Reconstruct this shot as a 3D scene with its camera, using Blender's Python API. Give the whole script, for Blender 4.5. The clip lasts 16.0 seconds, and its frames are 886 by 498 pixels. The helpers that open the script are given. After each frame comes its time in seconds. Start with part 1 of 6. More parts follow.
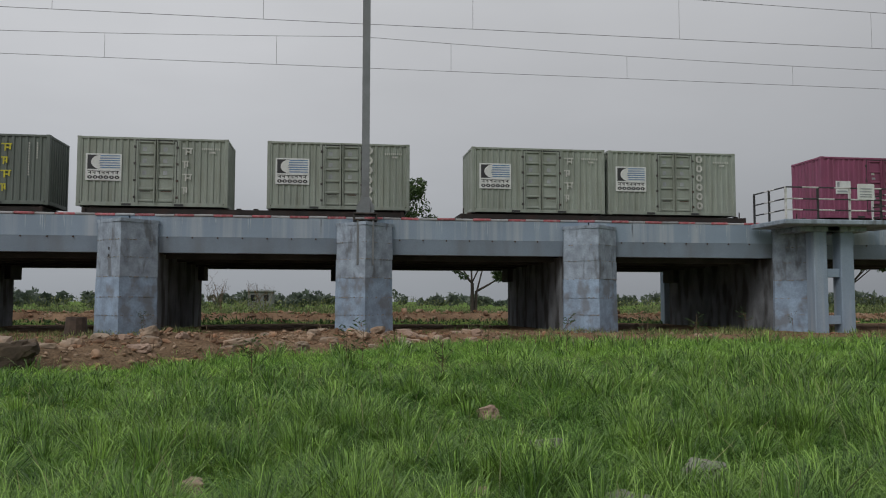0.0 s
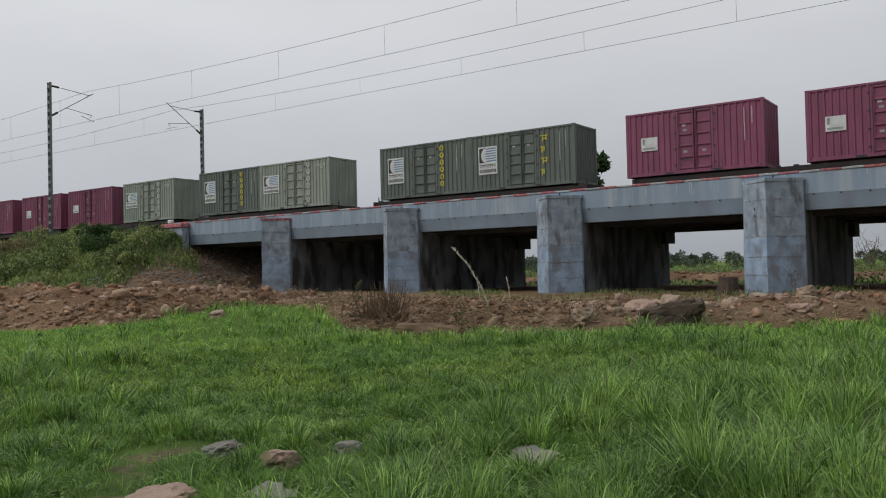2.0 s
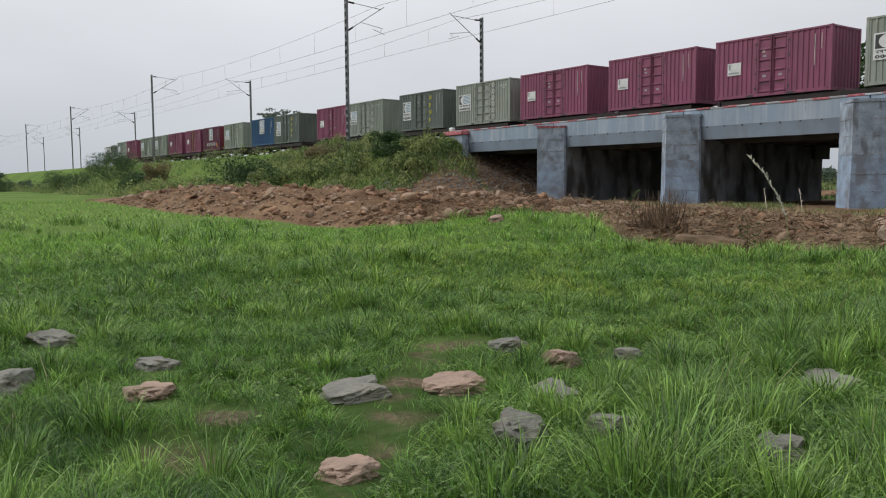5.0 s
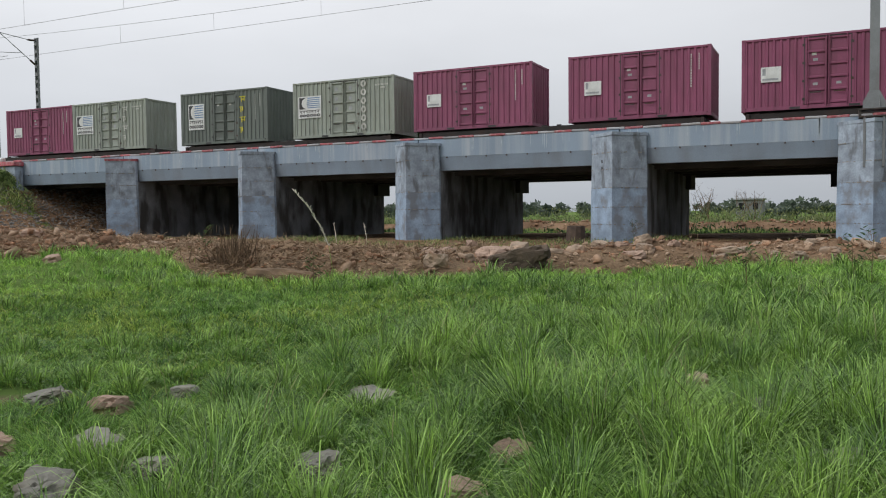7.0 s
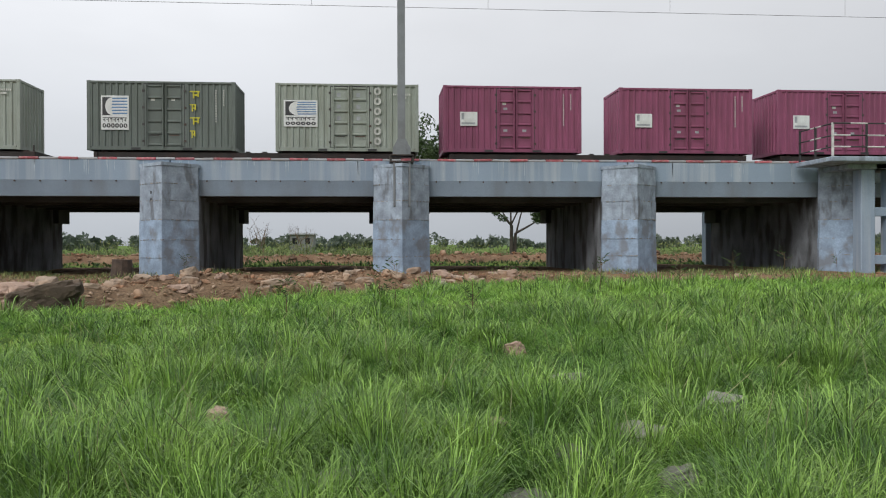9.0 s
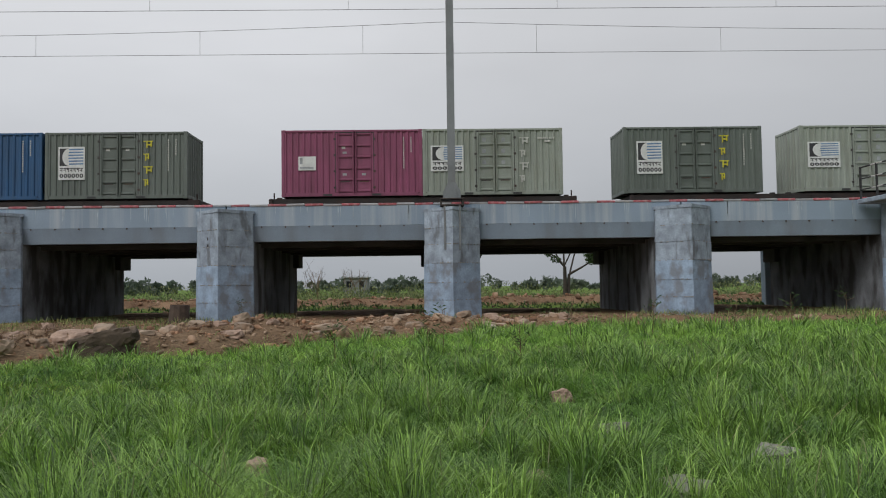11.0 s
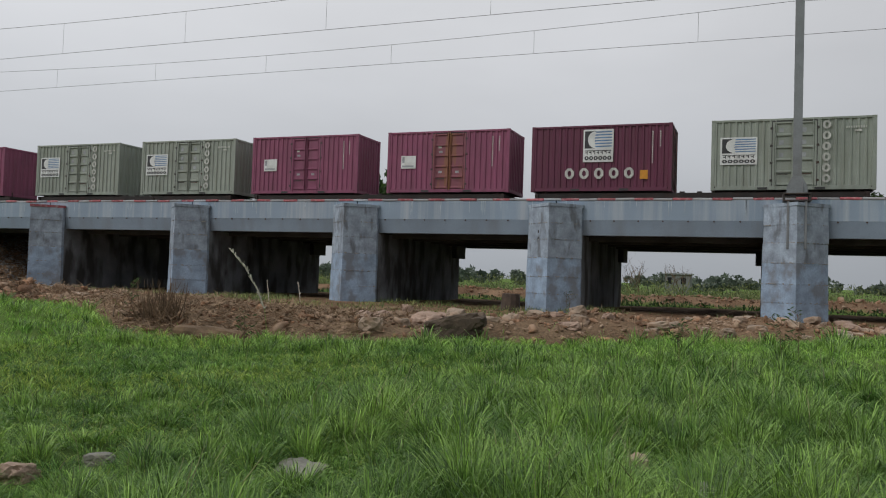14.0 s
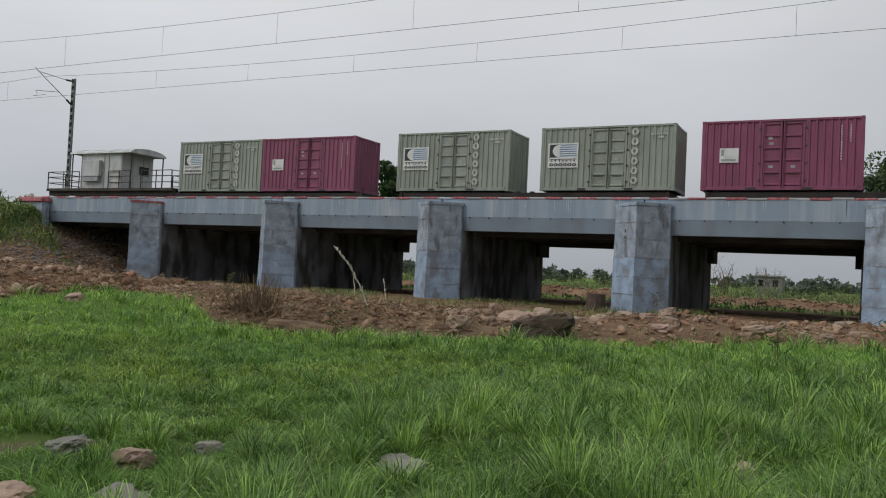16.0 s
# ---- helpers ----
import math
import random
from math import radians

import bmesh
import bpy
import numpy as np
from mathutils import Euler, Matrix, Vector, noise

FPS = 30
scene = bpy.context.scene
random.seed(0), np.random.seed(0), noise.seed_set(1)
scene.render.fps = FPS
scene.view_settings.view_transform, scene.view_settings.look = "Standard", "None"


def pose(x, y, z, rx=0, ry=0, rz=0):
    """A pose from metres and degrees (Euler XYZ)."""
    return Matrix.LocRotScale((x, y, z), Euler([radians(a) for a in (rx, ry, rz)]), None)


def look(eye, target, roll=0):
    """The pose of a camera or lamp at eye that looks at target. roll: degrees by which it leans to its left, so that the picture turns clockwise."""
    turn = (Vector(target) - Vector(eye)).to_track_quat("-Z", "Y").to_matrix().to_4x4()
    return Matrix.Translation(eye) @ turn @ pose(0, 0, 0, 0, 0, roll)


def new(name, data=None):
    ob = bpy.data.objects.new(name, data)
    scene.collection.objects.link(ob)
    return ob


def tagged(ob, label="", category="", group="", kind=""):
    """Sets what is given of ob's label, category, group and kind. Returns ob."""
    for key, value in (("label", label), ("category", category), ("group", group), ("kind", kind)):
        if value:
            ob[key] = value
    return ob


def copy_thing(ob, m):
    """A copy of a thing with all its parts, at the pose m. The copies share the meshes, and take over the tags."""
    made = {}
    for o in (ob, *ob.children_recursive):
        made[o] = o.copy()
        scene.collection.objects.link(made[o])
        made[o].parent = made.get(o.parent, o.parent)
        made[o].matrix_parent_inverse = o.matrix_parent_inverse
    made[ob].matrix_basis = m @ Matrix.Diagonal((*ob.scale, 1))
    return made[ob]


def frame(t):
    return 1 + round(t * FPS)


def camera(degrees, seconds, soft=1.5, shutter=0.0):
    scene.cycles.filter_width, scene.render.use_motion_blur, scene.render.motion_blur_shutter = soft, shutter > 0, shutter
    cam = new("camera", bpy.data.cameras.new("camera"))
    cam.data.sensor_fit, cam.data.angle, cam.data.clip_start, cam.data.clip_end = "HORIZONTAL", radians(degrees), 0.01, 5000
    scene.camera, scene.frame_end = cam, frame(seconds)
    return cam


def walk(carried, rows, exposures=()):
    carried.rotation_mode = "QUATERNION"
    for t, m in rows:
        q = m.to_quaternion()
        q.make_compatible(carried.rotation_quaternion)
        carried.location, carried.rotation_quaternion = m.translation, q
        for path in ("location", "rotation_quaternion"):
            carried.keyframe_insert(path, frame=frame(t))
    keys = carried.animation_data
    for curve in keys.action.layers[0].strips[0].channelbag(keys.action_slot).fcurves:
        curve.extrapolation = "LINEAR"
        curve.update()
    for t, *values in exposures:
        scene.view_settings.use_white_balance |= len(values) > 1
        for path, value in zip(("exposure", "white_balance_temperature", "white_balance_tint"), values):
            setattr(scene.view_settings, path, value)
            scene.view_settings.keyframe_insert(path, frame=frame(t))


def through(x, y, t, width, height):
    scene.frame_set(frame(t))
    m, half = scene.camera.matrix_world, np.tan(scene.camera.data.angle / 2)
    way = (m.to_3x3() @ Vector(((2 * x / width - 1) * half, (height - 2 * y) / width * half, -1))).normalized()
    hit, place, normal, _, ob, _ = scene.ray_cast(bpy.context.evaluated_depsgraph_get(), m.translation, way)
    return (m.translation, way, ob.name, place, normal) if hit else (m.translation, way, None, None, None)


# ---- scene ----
# The camera stands in a meadow on a hand-held spot and pans along a railway bridge; a container train crosses.
cam = camera(57.63, 16.0, soft=1.1)
ROWS = [
    (0.0, -1.063, -2.797, 1.264, 3.74, -0.09, -7.79),
    (0.5, -1.111, -2.835, 1.258, 2.89, -0.21, 4.18),
    (1.0, -1.338, -2.915, 1.250, 1.84, -0.01, 14.95),
    (1.5, -1.295, -2.930, 1.251, 1.40, 0.54, 24.79),
    (2.0, -1.262, -3.135, 1.283, 1.36, 1.37, 35.58),
    (2.5, -1.281, -3.243, 1.273, 0.27, 1.32, 46.32),
    (3.0, -1.300, -3.290, 1.276, -1.13, -0.26, 54.54),
    (3.2, -1.302, -3.296, 1.276, -1.85, -0.93, 57.08),
    (3.7, -1.299, -3.276, 1.275, -3.27, -1.66, 61.92),
    (4.2, -1.296, -3.257, 1.274, -4.38, -1.15, 61.93),
    (4.7, -1.292, -3.237, 1.273, -4.92, -0.17, 58.40),
    (5.3, -1.289, -3.214, 1.272, -4.49, 0.53, 51.29),
    (5.5, -1.281, -3.212, 1.273, -4.06, 0.50, 49.29),
    (6.0, -1.220, -3.197, 1.286, -3.14, 0.56, 41.96),
    (6.5, -1.197, -3.124, 1.258, -2.75, 0.53, 33.53),
    (7.0, -1.126, -3.094, 1.252, -2.56, 0.58, 25.72),
    (7.5, -1.091, -3.022, 1.235, -1.73, 0.62, 18.56),
    (8.0, -1.010, -2.904, 1.215, -1.39, 0.88, 10.72),
    (8.5, -0.933, -2.842, 1.205, -1.26, 0.70, 2.51),
    (8.7, -0.923, -2.835, 1.204, -0.80, 0.40, -0.46),
    (9.2, -0.891, -2.828, 1.216, -0.10, 0.14, -7.68),
    (9.7, -0.859, -2.821, 1.228, 0.92, 0.04, -12.31),
    (10.2, -0.827, -2.814, 1.240, 1.95, 0.09, -12.75),
    (10.8, -0.788, -2.806, 1.254, 2.71, 0.36, -5.49),
    (11.0, -0.797, -2.819, 1.257, 2.67, 0.76, -1.05),
    (11.5, -0.868, -2.921, 1.285, 3.09, 0.79, 8.94),
    (12.0, -0.931, -2.949, 1.296, 2.96, -0.12, 13.79),
    (12.5, -1.019, -2.894, 1.293, 2.33, -0.89, 15.98),
    (13.0, -1.121, -2.851, 1.280, 2.09, -1.46, 18.55),
    (13.5, -1.190, -2.925, 1.283, 2.04, -1.74, 20.24),
    (14.0, -1.229, -2.998, 1.289, 1.95, -1.89, 21.09),
    (14.5, -1.268, -3.001, 1.287, 1.87, -2.12, 21.62),
    (15.0, -1.286, -3.042, 1.290, 1.71, -2.94, 23.46),
    (15.5, -1.322, -3.061, 1.296, 1.66, -2.99, 25.72),
    (16.0, -1.350, -3.065, 1.297, 1.56, -2.76, 26.83),
]
walk(cam, [(t, pose(x, y, z, 90 + pitch, roll, yaw)) for t, x, y, z, pitch, roll, yaw in ROWS],
     exposures=[(0.0, -0.2), (0.5, -0.12), (1.5, 0.0), (2.5, -0.12), (3.0, -0.14), (5.5, 0.36), (7.0, 0.36), (8.0, 0.38), (8.5, 0.52), (11.0, 0.1), (12.5, 0.0), (16.0, 0.0)])

# ---- world and sun: a thick overcast ----
SUN_AZ, SUN_EL = 222.0, 42.0
world = bpy.data.worlds.new("overcast_sky")
scene.world = world
world.use_nodes = True
wn, wl = world.node_tree.nodes, world.node_tree.links
wn.clear()
w_out, w_bg = wn.new("ShaderNodeOutputWorld"), wn.new("ShaderNodeBackground")
sky = wn.new("ShaderNodeTexSky")
sky.sky_type, sky.sun_disc = 'NISHITA', False
sky.sun_elevation, sky.sun_rotation = radians(SUN_EL), radians(SUN_AZ)
sky.dust_density, sky.air_density = 4.0, 1.0
w_dim = wn.new("ShaderNodeVectorMath")
w_dim.operation = 'SCALE'
w_dim.inputs["Scale"].default_value = 0.06
w_hsv = wn.new("ShaderNodeHueSaturation")
w_hsv.inputs["Saturation"].default_value = 0.3
w_geo, w_sep, w_ramp = wn.new("ShaderNodeTexCoord"), wn.new("ShaderNodeSeparateXYZ"), wn.new("ShaderNodeValToRGB")
w_ramp.color_ramp.elements[0].position, w_ramp.color_ramp.elements[0].color = 0.0, (0.36, 0.385, 0.42, 1)
w_ramp.color_ramp.elements[1].position, w_ramp.color_ramp.elements[1].color = 0.75, (0.88, 0.895, 0.92, 1)
w_mid = w_ramp.color_ramp.elements.new(0.30)
w_mid.color = (0.62, 0.632, 0.66, 1)
w_cloud, w_cmix, w_map = wn.new("ShaderNodeTexNoise"), wn.new("ShaderNodeMix"), wn.new("ShaderNodeMapping")
w_map.inputs["Scale"].default_value = (1.0, 1.0, 3.0)
w_cloud.inputs["Scale"].default_value, w_cloud.inputs["Detail"].default_value = 1.6, 5.0
w_cr = wn.new("ShaderNodeMapRange")
w_cr.inputs["From Min"].default_value, w_cr.inputs["From Max"].default_value = 0.3, 0.7
w_cr.inputs["To Min"].default_value, w_cr.inputs["To Max"].default_value = 0.9, 1.08
w_cloudy = wn.new("ShaderNodeVectorMath")
w_cloudy.operation = 'SCALE'
w_cmix.data_type = 'RGBA'
w_cmix.inputs[0].default_value = 0.9
wl.new(sky.outputs[0], w_hsv.inputs["Color"])
wl.new(w_hsv.outputs[0], w_dim.inputs[0])
wl.new(w_geo.outputs["Generated"], w_sep.inputs[0])
wl.new(w_sep.outputs["Z"], w_ramp.inputs[0])
wl.new(w_geo.outputs["Generated"], w_map.inputs[0])
wl.new(w_map.outputs[0], w_cloud.inputs["Vector"])
wl.new(w_cloud.outputs["Fac"], w_cr.inputs["Value"])
wl.new(w_ramp.outputs[0], w_cloudy.inputs[0])
# the cloud is brighter on the sun's side
w_dot, w_glow, w_gain = wn.new("ShaderNodeVectorMath"), wn.new("ShaderNodeMapRange"), wn.new("ShaderNodeMath")
w_dot.operation = 'DOT_PRODUCT'
w_dot.inputs[1].default_value = (math.sin(radians(SUN_AZ + 60)), math.cos(radians(SUN_AZ + 60)), 0.0)
w_glow.inputs["From Min"].default_value, w_glow.inputs["From Max"].default_value = -1.0, 1.0
w_glow.inputs["To Min"].default_value, w_glow.inputs["To Max"].default_value = 0.64, 1.25
w_gain.operation = 'MULTIPLY'
wl.new(w_geo.outputs["Generated"], w_dot.inputs[0])
wl.new(w_dot.outputs["Value"], w_glow.inputs["Value"])
wl.new(w_glow.outputs[0], w_gain.inputs[0])
wl.new(w_cr.outputs[0], w_gain.inputs[1])
wl.new(w_gain.outputs[0], w_cloudy.inputs["Scale"])
wl.new(w_dim.outputs[0], w_cmix.inputs[6])
wl.new(w_cloudy.outputs[0], w_cmix.inputs[7])
wl.new(w_cmix.outputs[2], w_bg.inputs["Color"])
wl.new(w_bg.outputs[0], w_out.inputs["Surface"])
w_bg.inputs["Strength"].default_value = 1.0
sun = new("sun", bpy.data.lights.new("sun", 'SUN'))
sun.data.energy, sun.data.angle, sun.data.color = 1.1, radians(25), (1.0, 0.97, 0.92)
az, el = radians(SUN_AZ), radians(SUN_EL)
sun.matrix_world = look((math.sin(az) * math.cos(el) * 100, math.cos(az) * math.cos(el) * 100, math.sin(el) * 100), (0, 0, 0))


# ---- materials ----
def material(name, base, rough=0.8, dark=0.75, light=1.15, scale=1.5, fine=25.0, bump=0.2, metal=0.0,
             stain=None, stain_amount=0.0, stain_stretch=(1.0, 1.0, 0.15), stain_scale=2.0, stain_edge=(0.48, 0.72), island=0.0, obrand=0.0, sheen=0.0, space="Object"):
    """A rough surface: patches at a large scale, grain at a small one, and streaks of stain."""
    m = bpy.data.materials.new(name)
    m.use_nodes = True
    n, l = m.node_tree.nodes, m.node_tree.links
    b = n["Principled BSDF"]
    b.inputs["Metallic"].default_value = metal
    co = n.new("ShaderNodeTexCoord")
    big, small = n.new("ShaderNodeTexNoise"), n.new("ShaderNodeTexNoise")
    big.inputs["Scale"].default_value, big.inputs["Detail"].default_value = scale, 6.0
    small.inputs["Scale"].default_value, small.inputs["Detail"].default_value = fine, 4.0
    source = n.new("ShaderNodeNewGeometry").outputs["Position"] if space == "World" else co.outputs["Object"]
    l.new(source, big.inputs["Vector"])
    l.new(source, small.inputs["Vector"])
    r1 = n.new("ShaderNodeMapRange")
    r1.inputs["From Min"].default_value, r1.inputs["From Max"].default_value = 0.3, 0.7
    r1.inputs["To Min"].default_value, r1.inputs["To Max"].default_value = dark, light
    l.new(big.outputs["Fac"], r1.inputs["Value"])
    r2 = n.new("ShaderNodeMapRange")
    r2.inputs["From Min"].default_value, r2.inputs["From Max"].default_value = 0.25, 0.75
    r2.inputs["To Min"].default_value, r2.inputs["To Max"].default_value = 0.86, 1.12
    l.new(small.outputs["Fac"], r2.inputs["Value"])
    mul = n.new("ShaderNodeMath")
    mul.operation = 'MULTIPLY'
    l.new(r1.outputs[0], mul.inputs[0])
    l.new(r2.outputs[0], mul.inputs[1])
    factor = mul.outputs[0]
    for amount, output in ((island, "island"), (obrand, "object")):
        if amount:
            src = n.new("ShaderNodeNewGeometry").outputs["Random Per Island"] if output == "island" else n.new("ShaderNodeObjectInfo").outputs["Random"]
            r3 = n.new("ShaderNodeMapRange")
            r3.inputs["To Min"].default_value, r3.inputs["To Max"].default_value = 1 - amount, 1 + amount
            l.new(src, r3.inputs["Value"])
            m3 = n.new("ShaderNodeMath")
            m3.operation = 'MULTIPLY'
            l.new(factor, m3.inputs[0])
            l.new(r3.outputs[0], m3.inputs[1])
            factor = m3.outputs[0]
    tint = n.new("ShaderNodeVectorMath")
    tint.operation = 'SCALE'
    tint.inputs[0].default_value = base
    l.new(factor, tint.inputs["Scale"])
    colour = tint.outputs[0]
    if stain:
        mp, st, sr, mx = n.new("ShaderNodeMapping"), n.new("ShaderNodeTexNoise"), n.new("ShaderNodeMapRange"), n.new("ShaderNodeMix")
        mp.inputs["Scale"].default_value = stain_stretch
        st.inputs["Scale"].default_value, st.inputs["Detail"].default_value = stain_scale, 7.0
        sr.inputs["From Min"].default_value, sr.inputs["From Max"].default_value = stain_edge
        sr.inputs["To Max"].default_value = stain_amount
        mx.data_type = 'RGBA'
        mx.inputs[7].default_value = (*stain, 1)
        l.new(source, mp.inputs[0])
        l.new(mp.outputs[0], st.inputs["Vector"])
        l.new(st.outputs["Fac"], sr.inputs["Value"])
        l.new(sr.outputs[0], mx.inputs[0])
        l.new(colour, mx.inputs[6])
        colour = mx.outputs[2]
    l.new(colour, b.inputs["Base Color"])
    rr = n.new("ShaderNodeMapRange")
    rr.inputs["To Min"].default_value, rr.inputs["To Max"].default_value = max(0.05, rough - 0.12), min(1.0, rough + 0.1)
    l.new(big.outputs["Fac"], rr.inputs["Value"])
    l.new(rr.outputs[0], b.inputs["Roughness"])
    if bump:
        bp = n.new("ShaderNodeBump")
        bp.inputs["Strength"].default_value, bp.inputs["Distance"].default_value = bump, 0.02
        l.new(small.outputs["Fac"], bp.inputs["Height"])
        l.new(bp.outputs[0], b.inputs["Normal"])
    return m


CONCRETE = material("blue_washed_concrete", (0.275, 0.36, 0.475), 0.9, 0.76, 1.2, 2.2, 14, 0.6, stain=(0.18, 0.19, 0.205), stain_amount=0.75, stain_stretch=(1, 1, 0.8), stain_scale=1.8, stain_edge=(0.5, 0.62), obrand=0.06, space="World")
PIER_TOP = material("thinly_washed_pier_concrete", (0.285, 0.34, 0.41), 0.92, 0.68, 1.25, 2.4, 13, 0.6, stain=(0.10, 0.105, 0.11), stain_amount=0.7, stain_stretch=(1.8, 1.8, 0.6), stain_scale=1.6, stain_edge=(0.54, 0.66), obrand=0.07, space="World")
GIRDER = material("grey_blue_girder_paint", (0.245, 0.315, 0.40), 0.8, 0.88, 1.08, 0.5, 30, 0.1, stain=(0.48, 0.50, 0.53), stain_amount=0.55, stain_stretch=(3.0, 3.0, 0.12), stain_scale=0.9, space="World")
# Shaded copy of GIRDER: the down-facing haunch's darker tone is in its colour.
GIRDER_SHADED = material("grey_blue_haunch_shaded", (0.225, 0.285, 0.36), 0.8, 0.85, 1.08, 0.5, 30, 0.1, stain=(0.16, 0.16, 0.16), stain_amount=0.4, stain_stretch=(2.0, 2.0, 0.1), stain_scale=0.8, space="World")
# Base lowered to deepen the shade under the deck; the stains are dirt.
DECK = material("dirty_shade_darkened_deck", (0.075, 0.075, 0.078), 0.95, 0.55, 1.3, 0.5, 14, 0.4, stain=(0.03, 0.03, 0.03), stain_amount=0.8, stain_scale=0.7, stain_stretch=(1, 1, 1), space="World")
# Darker than the noses: deck shade put into the colour, with algae streaks.
SHAFT = material("shade_darkened_algae_concrete", (0.19, 0.205, 0.225), 0.95, 0.55, 1.3, 0.9, 15, 0.6, stain=(0.035, 0.034, 0.032), stain_amount=0.9, stain_stretch=(1.3, 1.3, 0.45), stain_scale=0.9, stain_edge=(0.46, 0.6), space="World")
RED_PAINT = material("faded_red_kerb_paint", (0.40, 0.105, 0.125), 0.75, 0.7, 1.2, 3, 30, 0.2, stain=(0.40, 0.36, 0.36), stain_amount=0.7, stain_stretch=(1, 1, 1), stain_scale=6, obrand=0.2, space="World")
WHITE_PAINT = material("chalky_white_kerb_paint", (0.37, 0.375, 0.40), 0.8, 0.75, 1.1, 3, 30, 0.2, stain=(0.36, 0.33, 0.33), stain_amount=0.7, stain_stretch=(1, 1, 1), stain_scale=5, obrand=0.2, space="World")
STEEL = material("galvanised_mast_steel", (0.21, 0.225, 0.24), 0.55, 0.8, 1.15, 1.2, 30, 0.1, metal=0.35, stain=(0.12, 0.10, 0.09), stain_amount=0.4)
DARK_STEEL = material("dark_sooty_steel", (0.055, 0.05, 0.048), 0.7, 0.6, 1.4, 2, 25, 0.2, metal=0.3, stain=(0.13, 0.06, 0.035), stain_amount=0.6)
RUST = material("rusty_wagon_steel", (0.052, 0.026, 0.021), 0.88, 0.6, 1.3, 2, 22, 0.3, stain=(0.02, 0.018, 0.018), stain_amount=0.7)
WAGON = material("sooty_wagon_steel", (0.026, 0.022, 0.021), 0.85, 0.6, 1.4, 2, 22, 0.3, stain=(0.06, 0.026, 0.02), stain_amount=0.6, stain_stretch=(1, 1, 1), stain_scale=1.4)
LIME = material("pale_lime_streak", (0.36, 0.42, 0.48), 0.9, 0.75, 1.2, 4, 30, 0.1, space="World")
SEAM = material("brown_grey_joint_mortar", (0.25, 0.235, 0.22), 0.95, 0.6, 1.4, 5, 30, 0.7, space="World")
SLAB_ROCK = material("brown_layered_rock", (0.085, 0.062, 0.043), 0.95, 0.5, 1.5, 4, 22, 0.9, stain=(0.045, 0.035, 0.028), stain_amount=0.8, stain_stretch=(1, 1, 1.5), stain_scale=3)
RED_END = material("bright_red_end_paint", (0.27, 0.03, 0.05), 0.6, 0.7, 1.15, 2, 30, 0.1, stain=(0.11, 0.02, 0.04), stain_amount=0.7, stain_stretch=(2, 2, 0.5))
RAIL = material("rail_steel", (0.17, 0.12, 0.09), 0.5, 0.8, 1.2, 2, 20, 0.1, metal=0.6)
BALLAST = material("ballast_stone", (0.23, 0.215, 0.20), 0.95, 0.6, 1.3, 3, 30, 0.8, space="World")
SLEEPER = material("concrete_sleeper", (0.32, 0.31, 0.29), 0.9, 0.8, 1.1, 2, 20, 0.2)
WIRE = material("wire_copper_dull", (0.16, 0.16, 0.17), 0.6, 0.9, 1.1, 1, 10, 0.0)
INSULATOR = material("brown_porcelain_insulator", (0.05, 0.03, 0.03), 0.25, 0.9, 1.1, 2, 10, 0.0)
RAIL_WHITE = material("white_handrail_paint", (0.62, 0.62, 0.62), 0.6, 0.7, 1.1, 4, 30, 0.1, stain=(0.3, 0.25, 0.22), stain_amount=0.5)
RAIL_BLACK = material("black_handrail_paint", (0.03, 0.03, 0.032), 0.6, 0.8, 1.2, 4, 30, 0.1)


def container_paint(name, base, dirt, amount):
    return material(name, base, 0.55, 0.82, 1.1, 0.7, 35, 0.08, stain=dirt, stain_amount=amount, stain_stretch=(3, 3, 0.35), stain_scale=1.0, obrand=0.05)


MAROON = container_paint("maroon_container_paint", (0.238, 0.062, 0.126), (0.125, 0.035, 0.06), 0.6)
MAROON_DARK = container_paint("deep_maroon_paint", (0.112, 0.020, 0.052), (0.08, 0.02, 0.03), 0.5)
PALE_GREEN = container_paint("pale_grey_green_paint", (0.282, 0.315, 0.278), (0.18, 0.19, 0.15), 0.6)
DARK_GREEN = container_paint("dark_olive_grey_paint", (0.12, 0.143, 0.13), (0.08, 0.095, 0.08), 0.6)
BLUE = container_paint("deep_blue_paint", (0.012, 0.075, 0.19), (0.02, 0.05, 0.1), 0.5)
STAINED_DOOR = container_paint("rust_stained_ochre_door", (0.225, 0.068, 0.095), (0.25, 0.12, 0.03), 0.9)
VAN_WHITE = material("grey_white_van_paint", (0.50, 0.52, 0.53), 0.6, 0.8, 1.1, 1.5, 30, 0.1, stain=(0.3, 0.27, 0.24), stain_amount=0.6, stain_stretch=(2, 2, 0.3))
BOARD_WHITE = material("white_sign_vinyl", (0.66, 0.68, 0.68), 0.5, 0.85, 1.08, 3, 40, 0.0, stain=(0.4, 0.4, 0.38), stain_amount=0.5)
PRINT_BLACK = material("black_print", (0.03, 0.03, 0.035), 0.5, 0.8, 1.3, 6, 40, 0.0)
PRINT_BLUE = material("faded_blue_print", (0.11, 0.20, 0.36), 0.5, 0.7, 1.4, 4, 40, 0.0)
PRINT_GREY = material("grey_print", (0.30, 0.32, 0.34), 0.5, 0.7, 1.2, 4, 40, 0.0)
PRINT_WHITE = material("white_stencil_paint", (0.55, 0.56, 0.53), 0.6, 0.7, 1.15, 6, 40, 0.0, stain=(0.3, 0.3, 0.28), stain_amount=0.6)
PRINT_YELLOW = material("yellow_stencil_paint", (0.55, 0.50, 0.03), 0.6, 0.7, 1.15, 6, 40, 0.0, stain=(0.25, 0.24, 0.08), stain_amount=0.5)
ORANGE = material("orange_placard", (0.55, 0.24, 0.02), 0.6, 0.8, 1.1, 5, 40, 0.0)
